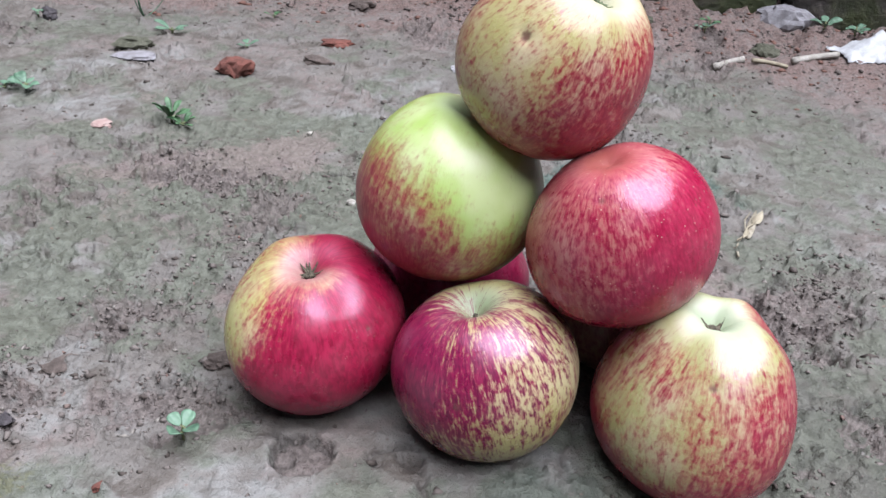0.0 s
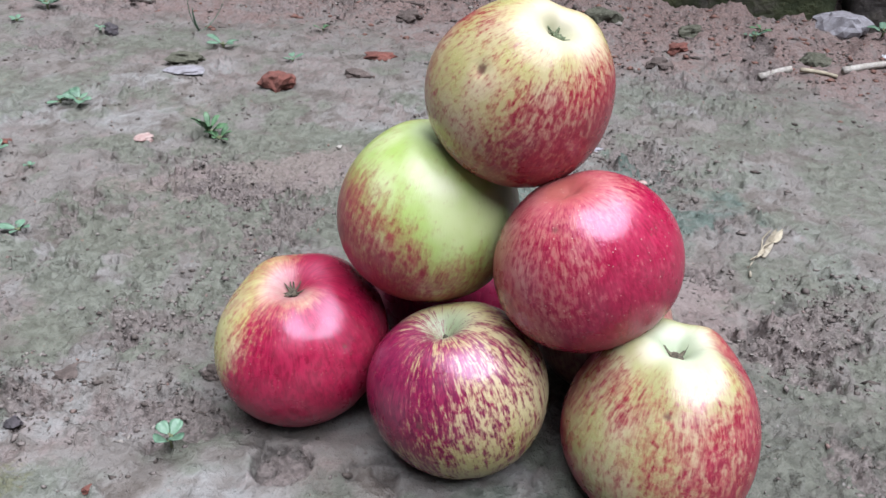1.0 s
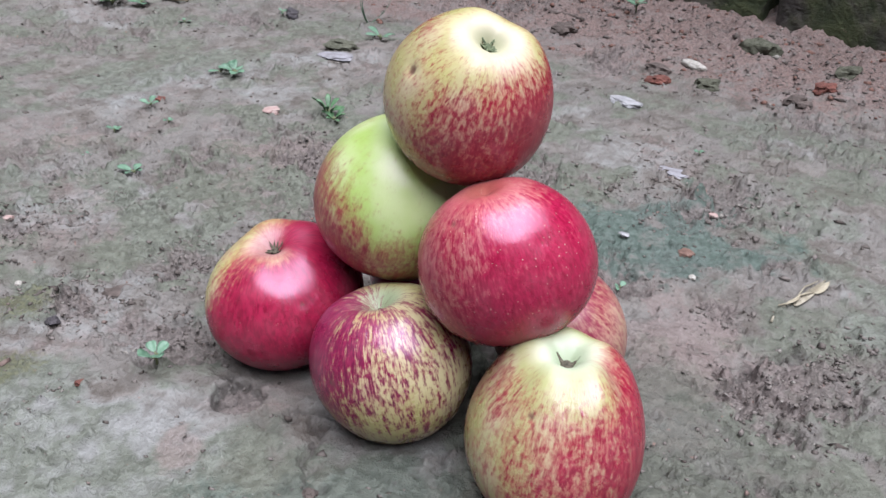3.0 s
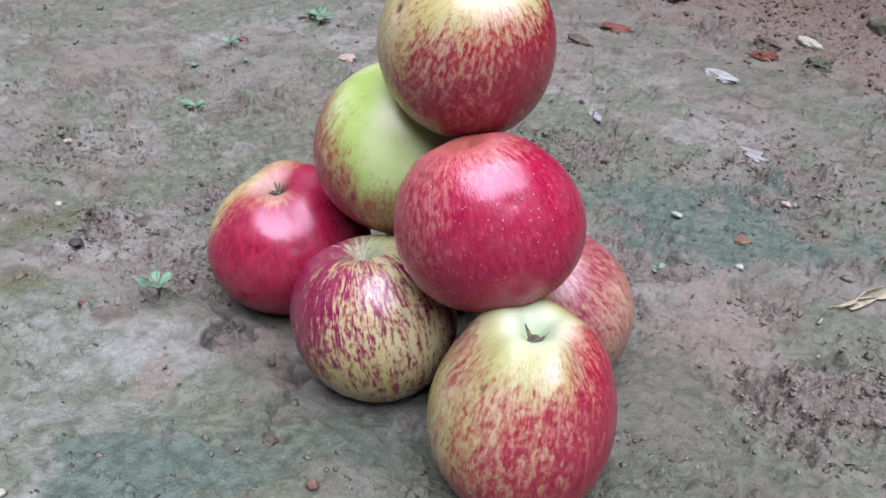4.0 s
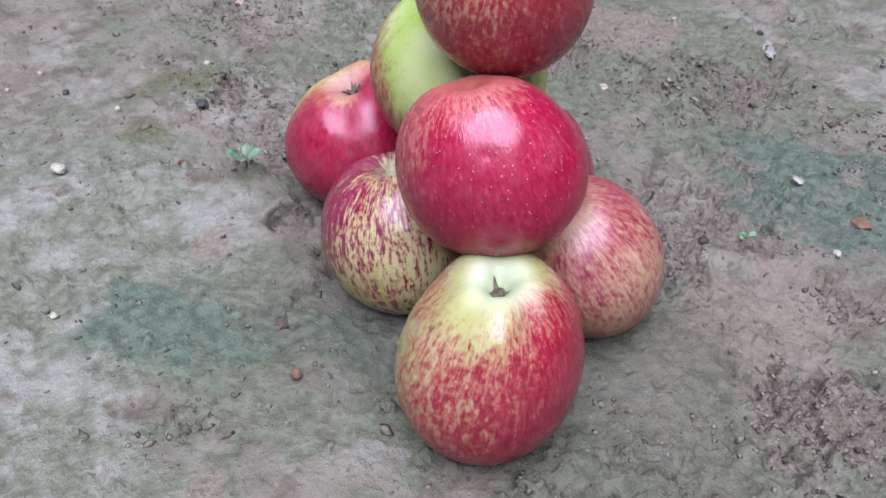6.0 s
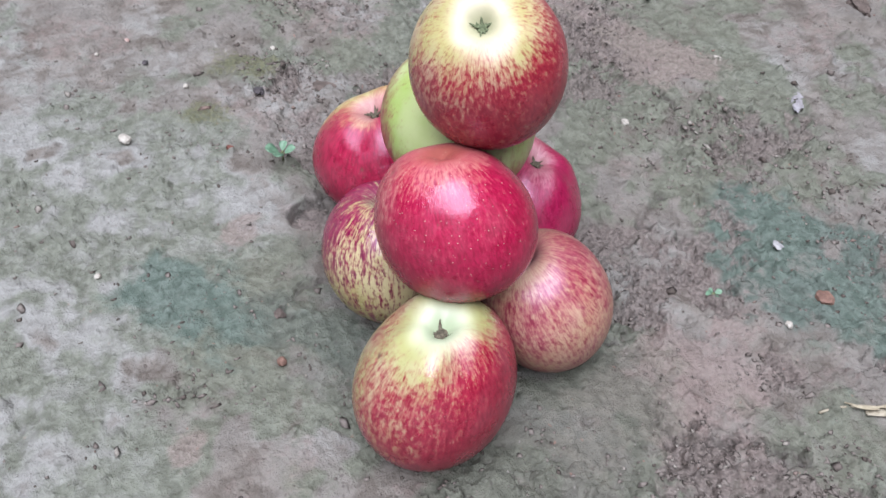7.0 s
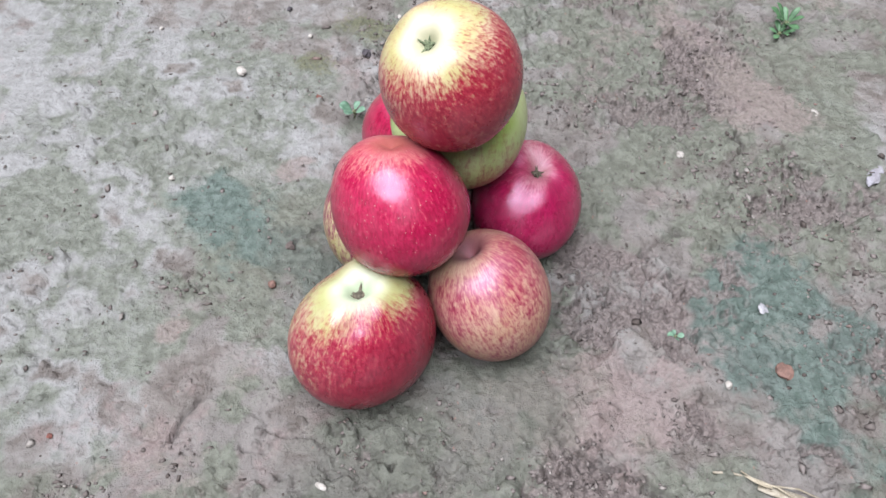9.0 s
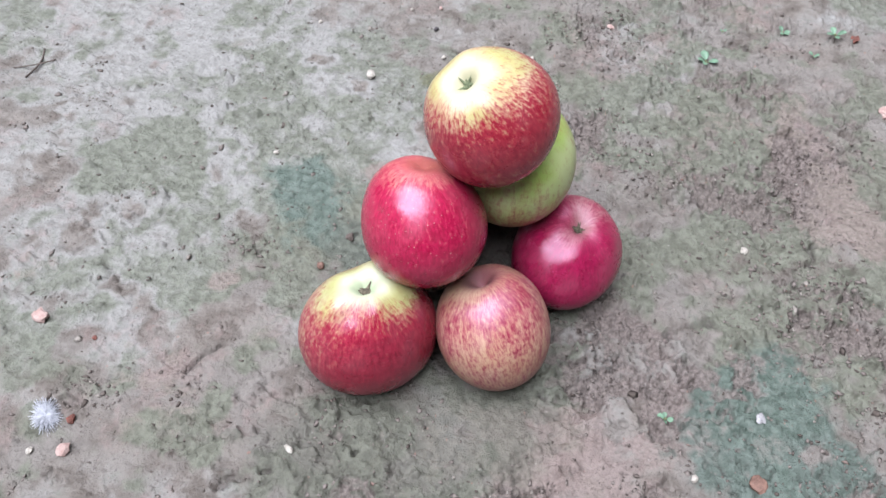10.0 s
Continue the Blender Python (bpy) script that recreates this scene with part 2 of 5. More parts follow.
def leaf_material(name, a, b):
    n = Nodes(name)
    co = n.coords()
    r = n.node("ShaderNodeObjectInfo").outputs["Random"]
    color = n.mix(n.ramp(n.noise(co, 330, 3), 0.35, 0.65), a, b)
    color = n.mix(n.math('MULTIPLY', r, 0.45), color, tuple(1.4 * c for c in b))
    return n.done(color, 0.5, n.bump(n.noise(co, 700, 3), 0.0003, 0.5), 0.4)


def wall_material():
    n = Nodes("mossy_stone")
    co = n.coords()
    r = n.node("ShaderNodeObjectInfo").outputs["Random"]
    f1, f2, f3 = n.noise(co, 9, 5, 0.65, 0.5), n.noise(co, 55, 5, 0.65), n.noise(co, 260, 4, 0.7)
    stone = n.mix(n.ramp(f2, 0.3, 0.7), (0.030, 0.026, 0.024), (0.085, 0.072, 0.066))
    moss = n.mix(n.ramp(f2, 0.3, 0.7), (0.020, 0.026, 0.012), (0.050, 0.056, 0.026))
    c = n.mix(n.ramp(n.math('ADD', f1, n.math('MULTIPLY', r, 0.12)), 0.46, 0.66), stone, moss)
    c = n.mix(n.ramp(n.noise(co, 120, 3, 0.7), 0.66, 0.74, 0.0, 0.6), c, (0.15, 0.12, 0.08))
    return n.done(c, 0.92, n.bump(f3, 0.0015, 0.6, n.bump(f2, 0.008, 0.7)), 0.25)


SOIL = soil_material()
CRUMBS = crumb_material()
RUBBLE = crumb_material("red_rubble", 0.42)
LEAF = leaf_material("seedling_leaf", (0.040, 0.080, 0.050), (0.085, 0.145, 0.095))
LEAF_DARK = leaf_material("weed_leaf", (0.025, 0.062, 0.025), (0.060, 0.120, 0.055))
STEM = plain_material("seedling_stem", (0.080, 0.100, 0.045), (0.130, 0.135, 0.070), 300, 0.6)
DRY = plain_material("dry_leaf", (0.170, 0.140, 0.095), (0.280, 0.245, 0.180), 160, 0.8)
STRAW = plain_material("dry_straw", (0.150, 0.125, 0.085), (0.260, 0.230, 0.180), 220, 0.8)
WHITE = plain_material("pale_stone", (0.145, 0.140, 0.145), (0.260, 0.250, 0.255), 180, 0.75)
CHALK = plain_material("white_pebble", (0.200, 0.180, 0.155), (0.330, 0.305, 0.275), 260, 0.7)
PINK = plain_material("pink_stone", (0.210, 0.130, 0.115), (0.290, 0.220, 0.200), 200, 0.85)
BROWN = plain_material("brown_pebble", (0.080, 0.043, 0.033), (0.150, 0.085, 0.065), 260, 0.7)
BRICK = plain_material("brick_red", (0.065, 0.024, 0.018), (0.145, 0.052, 0.039), 120, 0.9, 0.0012)
EARTH = plain_material("earth_clod", (0.043, 0.033, 0.028), (0.100, 0.077, 0.068), 160, 0.95, 0.0012)
MOSSY = plain_material("mossy_clod", (0.040, 0.040, 0.026), (0.092, 0.090, 0.066), 190, 0.95, 0.0012)
DARKBIT = plain_material("dark_bit", (0.015, 0.013, 0.014), (0.06, 0.05, 0.055), 300, 0.7)
SHEET = plain_material("white_plastic", (0.310, 0.310, 0.320), (0.400, 0.400, 0.410), 60, 0.45, 0.0004)
FLUFF = plain_material("white_fluff", (0.34, 0.35, 0.39), (0.46, 0.47, 0.51), 400, 0.9)
GREYFILM = plain_material("grey_scrap", (0.125, 0.115, 0.120), (0.210, 0.200, 0.215), 180, 0.6)
SEPAL = plain_material("dried_sepal", (0.022, 0.018, 0.012), (0.120, 0.100, 0.070), 900, 0.9)
SEPAL_GREEN = plain_material("green_sepal", (0.040, 0.052, 0.026), (0.140, 0.165, 0.090), 900, 0.9)
WALL = wall_material()
PLASTER = plain_material("weathered_plaster", (0.16, 0.15, 0.14), (0.30, 0.285, 0.27), 3.0, 0.9, 0.004)

# ---- ground ----
APPLE_SPOTS = ((-0.038, 0.312), (0.031, 0.287), (0.109, 0.275), (0.091, 0.341), (0.018, 0.369))
ROUGH = ((-0.091, 0.300, 0.022), (-0.123, 0.354, 0.026), (0.188, 0.379, 0.026), (0.203, 0.387, 0.02), (0.228, 0.42, 0.03), (0.158, 0.437, 0.014),
         (-0.165, 0.30, 0.03), (0.180, 0.124, 0.015), (0.046, 0.175, 0.013), (0.048, 0.400, 0.016), (-0.089, 0.414, 0.022), (-0.101, 0.496, 0.03),
         (0.089, 0.404, 0.015), (-0.25, 0.35, 0.04), (0.0, 0.52, 0.04), (0.12, 0.58, 0.05), (-0.144, 0.511, 0.03))
CRACKS = ((0.004, 0.269, 0.015, 0.243), (0.015, 0.243, 0.024, 0.232), (0.152, 0.360, 0.162, 0.376), (0.162, 0.376, 0.174, 0.393), (0.174, 0.393, 0.202, 0.421),
          (0.126, 0.187, 0.145, 0.176), (0.193, 0.245, 0.209, 0.224), (0.021, 0.461, 0.042, 0.437), (-0.048, 0.281, -0.043, 0.262), (-0.012, 0.268, 0.004, 0.275),
          (0.200, 0.372, 0.222, 0.392), (-0.060, 0.520, -0.030, 0.512), (-0.19, 0.405, -0.165, 0.395))


def wall_y(x):
    return 0.993 - 0.24 * x


def cell_noise(x, y, scale, seed):
    """Offset to the nearest strewn point, in cells, and two random numbers of that point."""
    x, y = x * scale, y * scale
    ix, iy = np.floor(x).astype(np.int64), np.floor(y).astype(np.int64)
    best = np.full(x.shape, 9.0)
    ox, oy, r1, r2 = (np.zeros(x.shape) for _ in range(4))
    for a in (-1, 0, 1):
        for b in (-1, 0, 1):
            px, py = rand_grid(ix + a, iy + b, 1, seed), rand_grid(ix + a, iy + b, 2, seed)
            dx, dy = x - (ix + a + px), y - (iy + b + py)
            d = dx * dx + dy * dy
            near = d < best
            best = np.where(near, d, best)
            ox, oy = np.where(near, dx, ox), np.where(near, dy, oy)
            r1, r2 = np.where(near, (px * 7.13 + py * 3.7) % 1, r1), np.where(near, (px * 3.3 + py * 9.1) % 1, r2)
    return ox, oy, r1, r2


def soil_state(x, y):
    """How broken the soil is, the crust's steps, clods and gouges: what relief, dampness and painted shade follow."""
    wx, wy = x + 0.004 * vnoise(x, y, 95, 401), y + 0.004 * vnoise(x, y, 95, 402)
    rough = 0.16 + 0.70 * smooth(-0.10, 0.40, fbm(x, y, 11, 3, 29))
    rough = rough * (0.30 + 0.70 * smooth(0.20, 0.36, y + 0.25 * x))     # trodden smooth where the pale mud lies
    for cx, cy, r in ROUGH:
        rough = rough + 0.9 * blob(wx, wy, cx, cy, r)
    rough = rough * (1 - 0.85 * blob(x, y, -0.036, 0.264, 0.034))
    crust = fbm(wx, wy, 24, 5, 71, 0.62)
    chips = fbm(wx, wy, 62, 4, 83, 0.6)
    steps = smooth(0.13, 0.155, crust) + 0.7 * smooth(0.33, 0.35, crust) + 0.6 * smooth(0.22, 0.25, chips)
    rim = np.exp(-((crust - 0.15) / 0.016) ** 2) + 0.7 * np.exp(-((chips - 0.25) / 0.022) ** 2)
    kx, ky = x + 0.0022 * vnoise(x, y, 260, 411), y + 0.0022 * vnoise(x, y, 260, 412)
    clods = 0.0
    for scale, seed, share, height in ((75, 501, 0.80, 0.0042), (150, 511, 0.70, 0.0026), (290, 521, 0.62, 0.0014)):
        ox, oy, r1, r2 = cell_noise(kx, ky, scale, seed)
        size = 0.20 + 0.26 * r2
        d = np.hypot(ox * (0.8 + 0.5 * r2), oy * (1.3 - 0.5 * r2)) / size
        clods = clods + height * (0.4 + 0.6 * r2) * smooth(1.0, 0.45, d) * (r1 > share + 0.22 - 0.28 * np.clip(rough, 0, 1.2))
    gouge = 0.0
    for scale, seed, share in ((58, 541, 0.72), (115, 551, 0.74)):
        ox, oy, r1, r2 = cell_noise(kx, ky, scale, seed)
        a = 6.28 * r2
        u, v = ox * np.cos(a) + oy * np.sin(a), oy * np.cos(a) - ox * np.sin(a)
        v = v + 0.18 * np.sin(5 * u + 9 * r1)
        gouge = np.maximum(gouge, np.exp(-(u / 0.26) ** 4 - (v / 0.075) ** 2) * (r1 > share))
    crack = 0.0
    for ax, ay, bx, by in CRACKS:
        d = seg_dist(x + 0.005 * vnoise(x, y, 110, 77), y + 0.005 * vnoise(x, y, 110, 78), ax, ay, bx, by)
        crack = np.maximum(crack, np.exp(-(d / 0.0019) ** 2) * smooth(-0.55, 0.0, vnoise(x, y, 75, 79)))
    return rough, steps, rim, clods, gouge, crack


def dent_radius(x, y):
    return 1.4 * np.hypot((x + 0.038) / 1.15, y - 0.2685) * (1 + 0.16 * vnoise(x, y, 90, 5) + 0.08 * vnoise(x, y, 240, 6))


def ground_height(x, y, state=None):
    x, y = np.asarray(x, float), np.asarray(y, float)
    far = smooth(0.9, 3.0, np.hypot(x, y - 0.35))
    rough, steps, rim, clods, gouge, crack = state or soil_state(x, y)
    broken = np.clip(rough, 0, 1.3)
    z = 0.0012 * fbm(x, y, 7, 3, 3) + 0.0024 * fbm(x, y, 24, 3, 11)
    z = z + broken * (0.0020 * fbm(x, y, 120, 3, 41) + 0.0012 * fbm(x, y, 290, 2, 57))
    z = z - 0.0036 * steps * np.clip(rough + 0.1, 0, 1.1) + 1.3 * clods - 0.0036 * gouge * np.clip(rough + 0.25, 0, 1) - 0.0042 * crack
    # a shallow dent pressed into the mud beside the apples
    r = dent_radius(x, y)
    z = z - 0.0072 * smooth(0.0165, 0.0146, r) + 0.0016 * np.exp(-((r - 0.0185) / 0.003) ** 2)
    settle = 0.0
    for cx, cy in APPLE_SPOTS:
        settle = np.maximum(settle, blob(x, y, cx, cy, 0.035))
    z = z * (1 - 0.7 * settle) - 0.0024 * settle
    # loose rubble banked against the wall
    edge = smooth(0.24, 0.02, wall_y(x) - y) * (1 - far)
    z = z + edge * (0.012 + 0.012 * fbm(x, y, 24, 3, 91) + 0.006 * fbm(x, y, 95, 3, 95))
    return z * (1 - 0.8 * far)


def ground_axis(outer_lo, lo, hi, outer_hi, step, reach):
    """Grid lines: close in the middle, twice as wide round it, then wider and wider to the horizon."""
    wide = 2.1 * step
    mid = list(np.arange(outer_lo, lo, wide)) + list(np.arange(lo, hi, step)) + list(np.arange(hi, outer_hi, wide))
    left, right, s = [mid[0] - wide], [mid[-1] + wide], wide
    while mid[0] - left[-1] < reach:
        s *= 1.09
        left.append(left[-1] - s)
        right.append(right[-1] + s)
    return np.array(left[::-1] + mid + right)


def build_ground():
    gx, gy = ground_axis(-0.60, -0.30, 0.26, 0.46, 0.0011, 60.0), ground_axis(-0.12, 0.06, 0.56, 0.98, 0.0011, 60.0)
    X, Y = np.meshgrid(gx, gy)
    x, y = X.ravel(), Y.ravel()
    state = soil_state(x, y)
    rough, steps, rim, clods, gouge, crack = state
    z = ground_height(x, y, state)
    nx, ny = len(gx), len(gy)
    i = (np.arange(ny - 1)[:, None] * nx + np.arange(nx - 1)[None, :]).ravel()
    quads = np.stack([i, i + 1, i + nx + 1, i + nx], 1).astype(np.int32)
    me = bpy.data.meshes.new("ground")
    me.vertices.add(len(x))
    me.vertices.foreach_set("co", np.stack([x, y, z], 1).astype(np.float32).ravel())
    me.loops.add(quads.size)
    me.loops.foreach_set("vertex_index", quads.ravel())
    me.polygons.add(len(quads))
    me.polygons.foreach_set("loop_start", np.arange(0, quads.size, 4, dtype=np.int32))
    me.polygons.foreach_set("use_smooth", np.ones(len(quads), bool))
    me.update(calc_edges=True)
    n1, n2 = fbm(x, y, 14, 4, 201, 0.6), fbm(x, y, 48, 3, 211, 0.6)

    def patches(base, spots):
        total = base
        for cx, cy, r, w in spots:
            total = total + w * blob(x, y, cx, cy, r * 1.15, r * 0.8, 360 * ((cx * 7 + cy * 5) % 1)) * (0.72 + 1.2 * n1 + 1.0 * n2)
        return total

    moss = patches(0.10 + 0.75 * smooth(-0.25, 0.35, n1 + 0.5 * n2), (
        (0.072, 0.203, 0.035, 0.9), (0.17, 0.192, 0.035, 0.8), (0.124, 0.216, 0.035, 0.8), (0.047, 0.506, 0.05, 0.9), (-0.064, 0.444, 0.04, 0.6),
        (-0.123, 0.435, 0.05, 0.8), (-0.092, 0.331, 0.022, 0.9), (-0.195, 0.445, 0.05, 0.9), (-0.135, 0.452, 0.05, 0.7), (-0.239, 0.392, 0.05, 0.9), (0.201, 0.177, 0.04, 0.7), (-0.012, 0.084, 0.04, 0.6),
        (-0.185, 0.396, 0.05, 0.8), (0.05, 0.40, 0.04, 0.5), (-0.02, 0.62, 0.07, 0.5), (0.11, 0.33, 0.05, 0.5), (0.02, 0.25, 0.03, 0.6), (0.16, 0.30, 0.04, 0.5)))
    olive = patches(0.0, ((-0.149, 0.243, 0.018, 1.2), (-0.183, 0.284, 0.022, 1.0), (-0.205, 0.262, 0.02, 0.7), (-0.235, 0.73, 0.03, 0.4), (-0.22, 0.42, 0.02, 0.5)))
    teal = patches(0.0, ((0.024, 0.226, 0.025, 0.55), (0.113, 0.481, 0.03, 1.1), (0.092, 0.509, 0.035, 1.1), (0.172, 0.507, 0.035, 0.7), (0.095, 0.478, 0.03, 0.9),
        (0.111, 0.514, 0.03, 0.9), (0.124, 0.565, 0.035, 0.7), (0.057, 0.507, 0.03, 0.8), (0.05, 0.248, 0.025, 0.9), (0.002, 0.19, 0.03, 0.45), (-0.022, 0.177, 0.025, 0.6), (0.115, 0.455, 0.02, 0.7)))
    pink = patches(0.05 + 0.55 * smooth(0.0, 0.45, -n1 + 0.6 * fbm(x, y, 30, 3, 231)), (
        (0.077, 0.17, 0.011, 1.0), (0.143, 0.170, 0.02, 0.9), (0.142, 0.394, 0.024, 1.0), (0.158, 0.437, 0.012, 1.3), (-0.086, 0.536, 0.03, 0.9), (-0.143, 0.511, 0.03, 0.9), (-0.045, 0.233, 0.014, 1.1), (0.122, 0.42, 0.025, 0.9),
        (0.126, 0.371, 0.02, 0.9), (-0.145, 0.517, 0.03, 0.7), (-0.079, 0.543, 0.03, 0.7), (-0.144, 0.303, 0.03, 0.8), (-0.306, 0.467, 0.03, 0.8), (0.096, 0.037, 0.025, 0.9), (0.151, 0.382, 0.025, 0.7),
        (-0.086, 0.37, 0.02, 0.8), (-0.148, 0.514, 0.025, 0.6), (-0.038, 0.2665, 0.014, 0.8), (0.19, 0.383, 0.03, 0.7), (-0.217, 0.62, 0.06, 0.5), (0.185, 0.126, 0.013, 0.8)))
    pale = patches(0.05 + 0.45 * smooth(0.05, 0.5, fbm(x, y, 13, 4, 251)), (
        (-0.114, 0.123, 0.07, 1.0), (-0.107, 0.067, 0.08, 1.0), (-0.071, 0.184, 0.04, 1.0), (-0.036, 0.10, 0.05, 0.8), (-0.046, 0.237, 0.025, 0.9), (-0.069, 0.228, 0.03, 0.9), (-0.104, 0.208, 0.04, 0.9),
        (-0.147, -0.062, 0.12, 1.1), (-0.096, 0.102, 0.05, 0.6), (-0.21, 0.08, 0.12, 1.0), (0.02, -0.02, 0.07, 0.8), (0.079, 0.143, 0.03, 0.5), (-0.277, 0.40, 0.05, 0.6), (0.05, 0.09, 0.05, 0.8), (0.11, 0.115, 0.04, 0.8), (0.02, 0.13, 0.04, 0.7), (0.14, 0.14, 0.03, 0.7), (0.10, 0.05, 0.05, 0.7), (-0.34, 0.543, 0.07, 0.5), (0.213, 0.557, 0.05, 0.5), (0.25, 0.464, 0.04, 0.4)))
    # Shade beside the pile, painted into the soil, over faint random dark patches.
    pile_shade = 0.25 * smooth(0.1, 0.5, fbm(x, y, 9, 4, 271))
    for cx, cy, r, w in (
        (0.155, 0.305, 0.05, 1.2), (0.125, 0.365, 0.03, 0.7), (0.035, 0.24, 0.03, 0.8), (0.065, 0.245, 0.03, 0.7), (-0.02, 0.26, 0.018, 0.6), (0.08, 0.42, 0.04, 0.6), (0.17, 0.25, 0.03, 0.6), (0.215, 0.30, 0.04, 0.7), (0.168, 0.275, 0.03, 0.7)):
        pile_shade = pile_shade + w * blob(x, y, cx, cy, r * 1.1, r * 0.85, 700 * cx) * (0.9 + 0.6 * n1 + 0.4 * n2)
    near_wall = smooth(0.30, 0.10, wall_y(x) - y + 0.05 * n1) * smooth(-0.9, -0.2, wall_y(x) - y)
    pink = pink + 0.9 * near_wall
    moss, teal, pale = moss * (1 - 0.85 * near_wall), teal * (1 - near_wall), pale * (1 - near_wall)
    r = dent_radius(x, y)
    crumb = 1.1 * np.clip(rough - 0.70, 0, 1) * (0.8 + 0.9 * n2) + 0.55 * steps * np.clip(rough, 0, 1) + 0.9 * smooth(0.0158, 0.0138, r)
    crumb = crumb + 0.40 * near_wall * (0.8 + 0.6 * n2)
    # Damper soil and painted shade along crust edges, gouges and cracks.
    damp_shade = 0.75 * rim * np.clip(rough, 0, 1) + 0.9 * gouge * np.clip(rough + 0.25, 0, 1) + crack
    # One side of the dent's rim is painted dark, as a shaded edge.
    damp_shade = damp_shade + 1.0 * np.exp(-((r - 0.0154) / 0.0012) ** 2) * smooth(-0.012, 0.004, (y - 0.2665) - 0.5 * (x + 0.038))
    for name, values in (("damp_shade", damp_shade), ("pile_shade", pile_shade), ("dust", near_wall * (0.85 + 0.6 * n2)), ("moss", moss), ("olive", olive), ("teal", teal), ("pink", pink), ("crumb", crumb), ("pale", pale)):
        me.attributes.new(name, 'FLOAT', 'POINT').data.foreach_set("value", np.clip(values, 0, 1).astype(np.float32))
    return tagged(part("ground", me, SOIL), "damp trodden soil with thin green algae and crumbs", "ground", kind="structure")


build_ground()


def gz(x, y):
    return float(ground_height(np.array([x]), np.array([y]))[0])


# ---- walls of the yard; west and south are added unseen ----
def stone_block(w, d, h, seed, bevel=0.012):
    """A rough stone slab, standing on its base, with worn edges."""
    bm = bmesh.new()
    bmesh.ops.create_cube(bm, size=1.0)
    for v in bm.verts:
        v.co = Vector((v.co.x * w, v.co.y * d, (v.co.z + 0.5) * h))
    bmesh.ops.bevel(bm, geom=list(bm.edges), offset=bevel, segments=2, affect='EDGES', profile=0.6)
    bmesh.ops.subdivide_edges(bm, edges=[e for e in bm.edges if e.calc_length() > 0.05], cuts=5, use_grid_fill=True)
    for v in bm.verts:
        q = v.co * 16 + Vector((seed * 7.3, seed * 3.1, 0))
        v.co += 0.004 * Vector((noise.noise(q), noise.noise(q + Vector((9, 0, 0))), 0)) + 0.002 * noise.noise_vector(q * 3)
    for f in bm.faces:
        f.smooth = True
    return bm


wall_north = tagged(new("wall_north"), "low yard wall of dark mossy stone slabs", "wall", kind="structure")
wall_turn = math.degrees(math.atan(-0.24))
rng = random.Random(4)
joints = [0.134 + 0.234 * k for k in range(-9, 8)]
for row in range(4):
    for k, jx in enumerate(joints):
        shift = 0.117 if row % 2 else 0.0
        w, h = 0.229, 0.215
        cx = jx + 0.117 + shift
        push = rng.uniform(-0.006, 0.006)
        bm = stone_block(w / math.cos(radians(wall_turn)) - 0.006, 0.14, h, row * 40 + k)
        part("stone", bm, WALL, wall_north, m=pose(cx, wall_y(cx) + 0.07 + push, -0.03 + row * (h + 0.004), 0, rng.uniform(-0.4, 0.4), wall_turn + rng.uniform(-0.8, 0.8)))


def plain_wall(name, x, y, length, height, turn, label):
    bm = bmesh.new()
    bmesh.ops.create_cube(bm, size=1.0)
    for v in bm.verts:
        v.co = Vector((v.co.x * length, v.co.y * 0.2, (v.co.z + 0.5) * height - 0.05))
    bmesh.ops.bevel(bm, geom=list(bm.edges), offset=0.01, segments=1, affect='EDGES')
    return tagged(part(name, bm, PLASTER, m=pose(x, y, 0, 0, 0, turn)), label, "wall", kind="structure")


# Never in view: added to close the yard and cut off low sky.
plain_wall("unseen_wall_west", -6.5, -0.4, 12.0, 2.0, 90, "weathered grey plaster wall added out of view to close the yard")
plain_wall("unseen_wall_south", 0.3, -6.0, 13.0, 2.0, 0, "weathered grey plaster wall added out of view to close the yard")


# ---- apples ----
def apple_shape(u, v, a, b, taper, e1, e2, h1, h2, top, top_w, bottom):
    s, c = np.sin(u) ** 0.92, np.cos(u)
    z = c - top * np.exp(-(s / top_w) ** 1.35) * (c > 0) + bottom * np.exp(-(s / 0.25) ** 2) * (c < 0)
    k = (1 + taper * c) * (1 + e1 * np.cos(2 * v) + e2 * np.sin(2 * v))
    x, y = a * s * np.cos(v) * k, a * s * np.sin(v) * k
    return x, y, b * z + (h1 * x + h2 * y) * np.clip(0.5 + c, 0, 1)


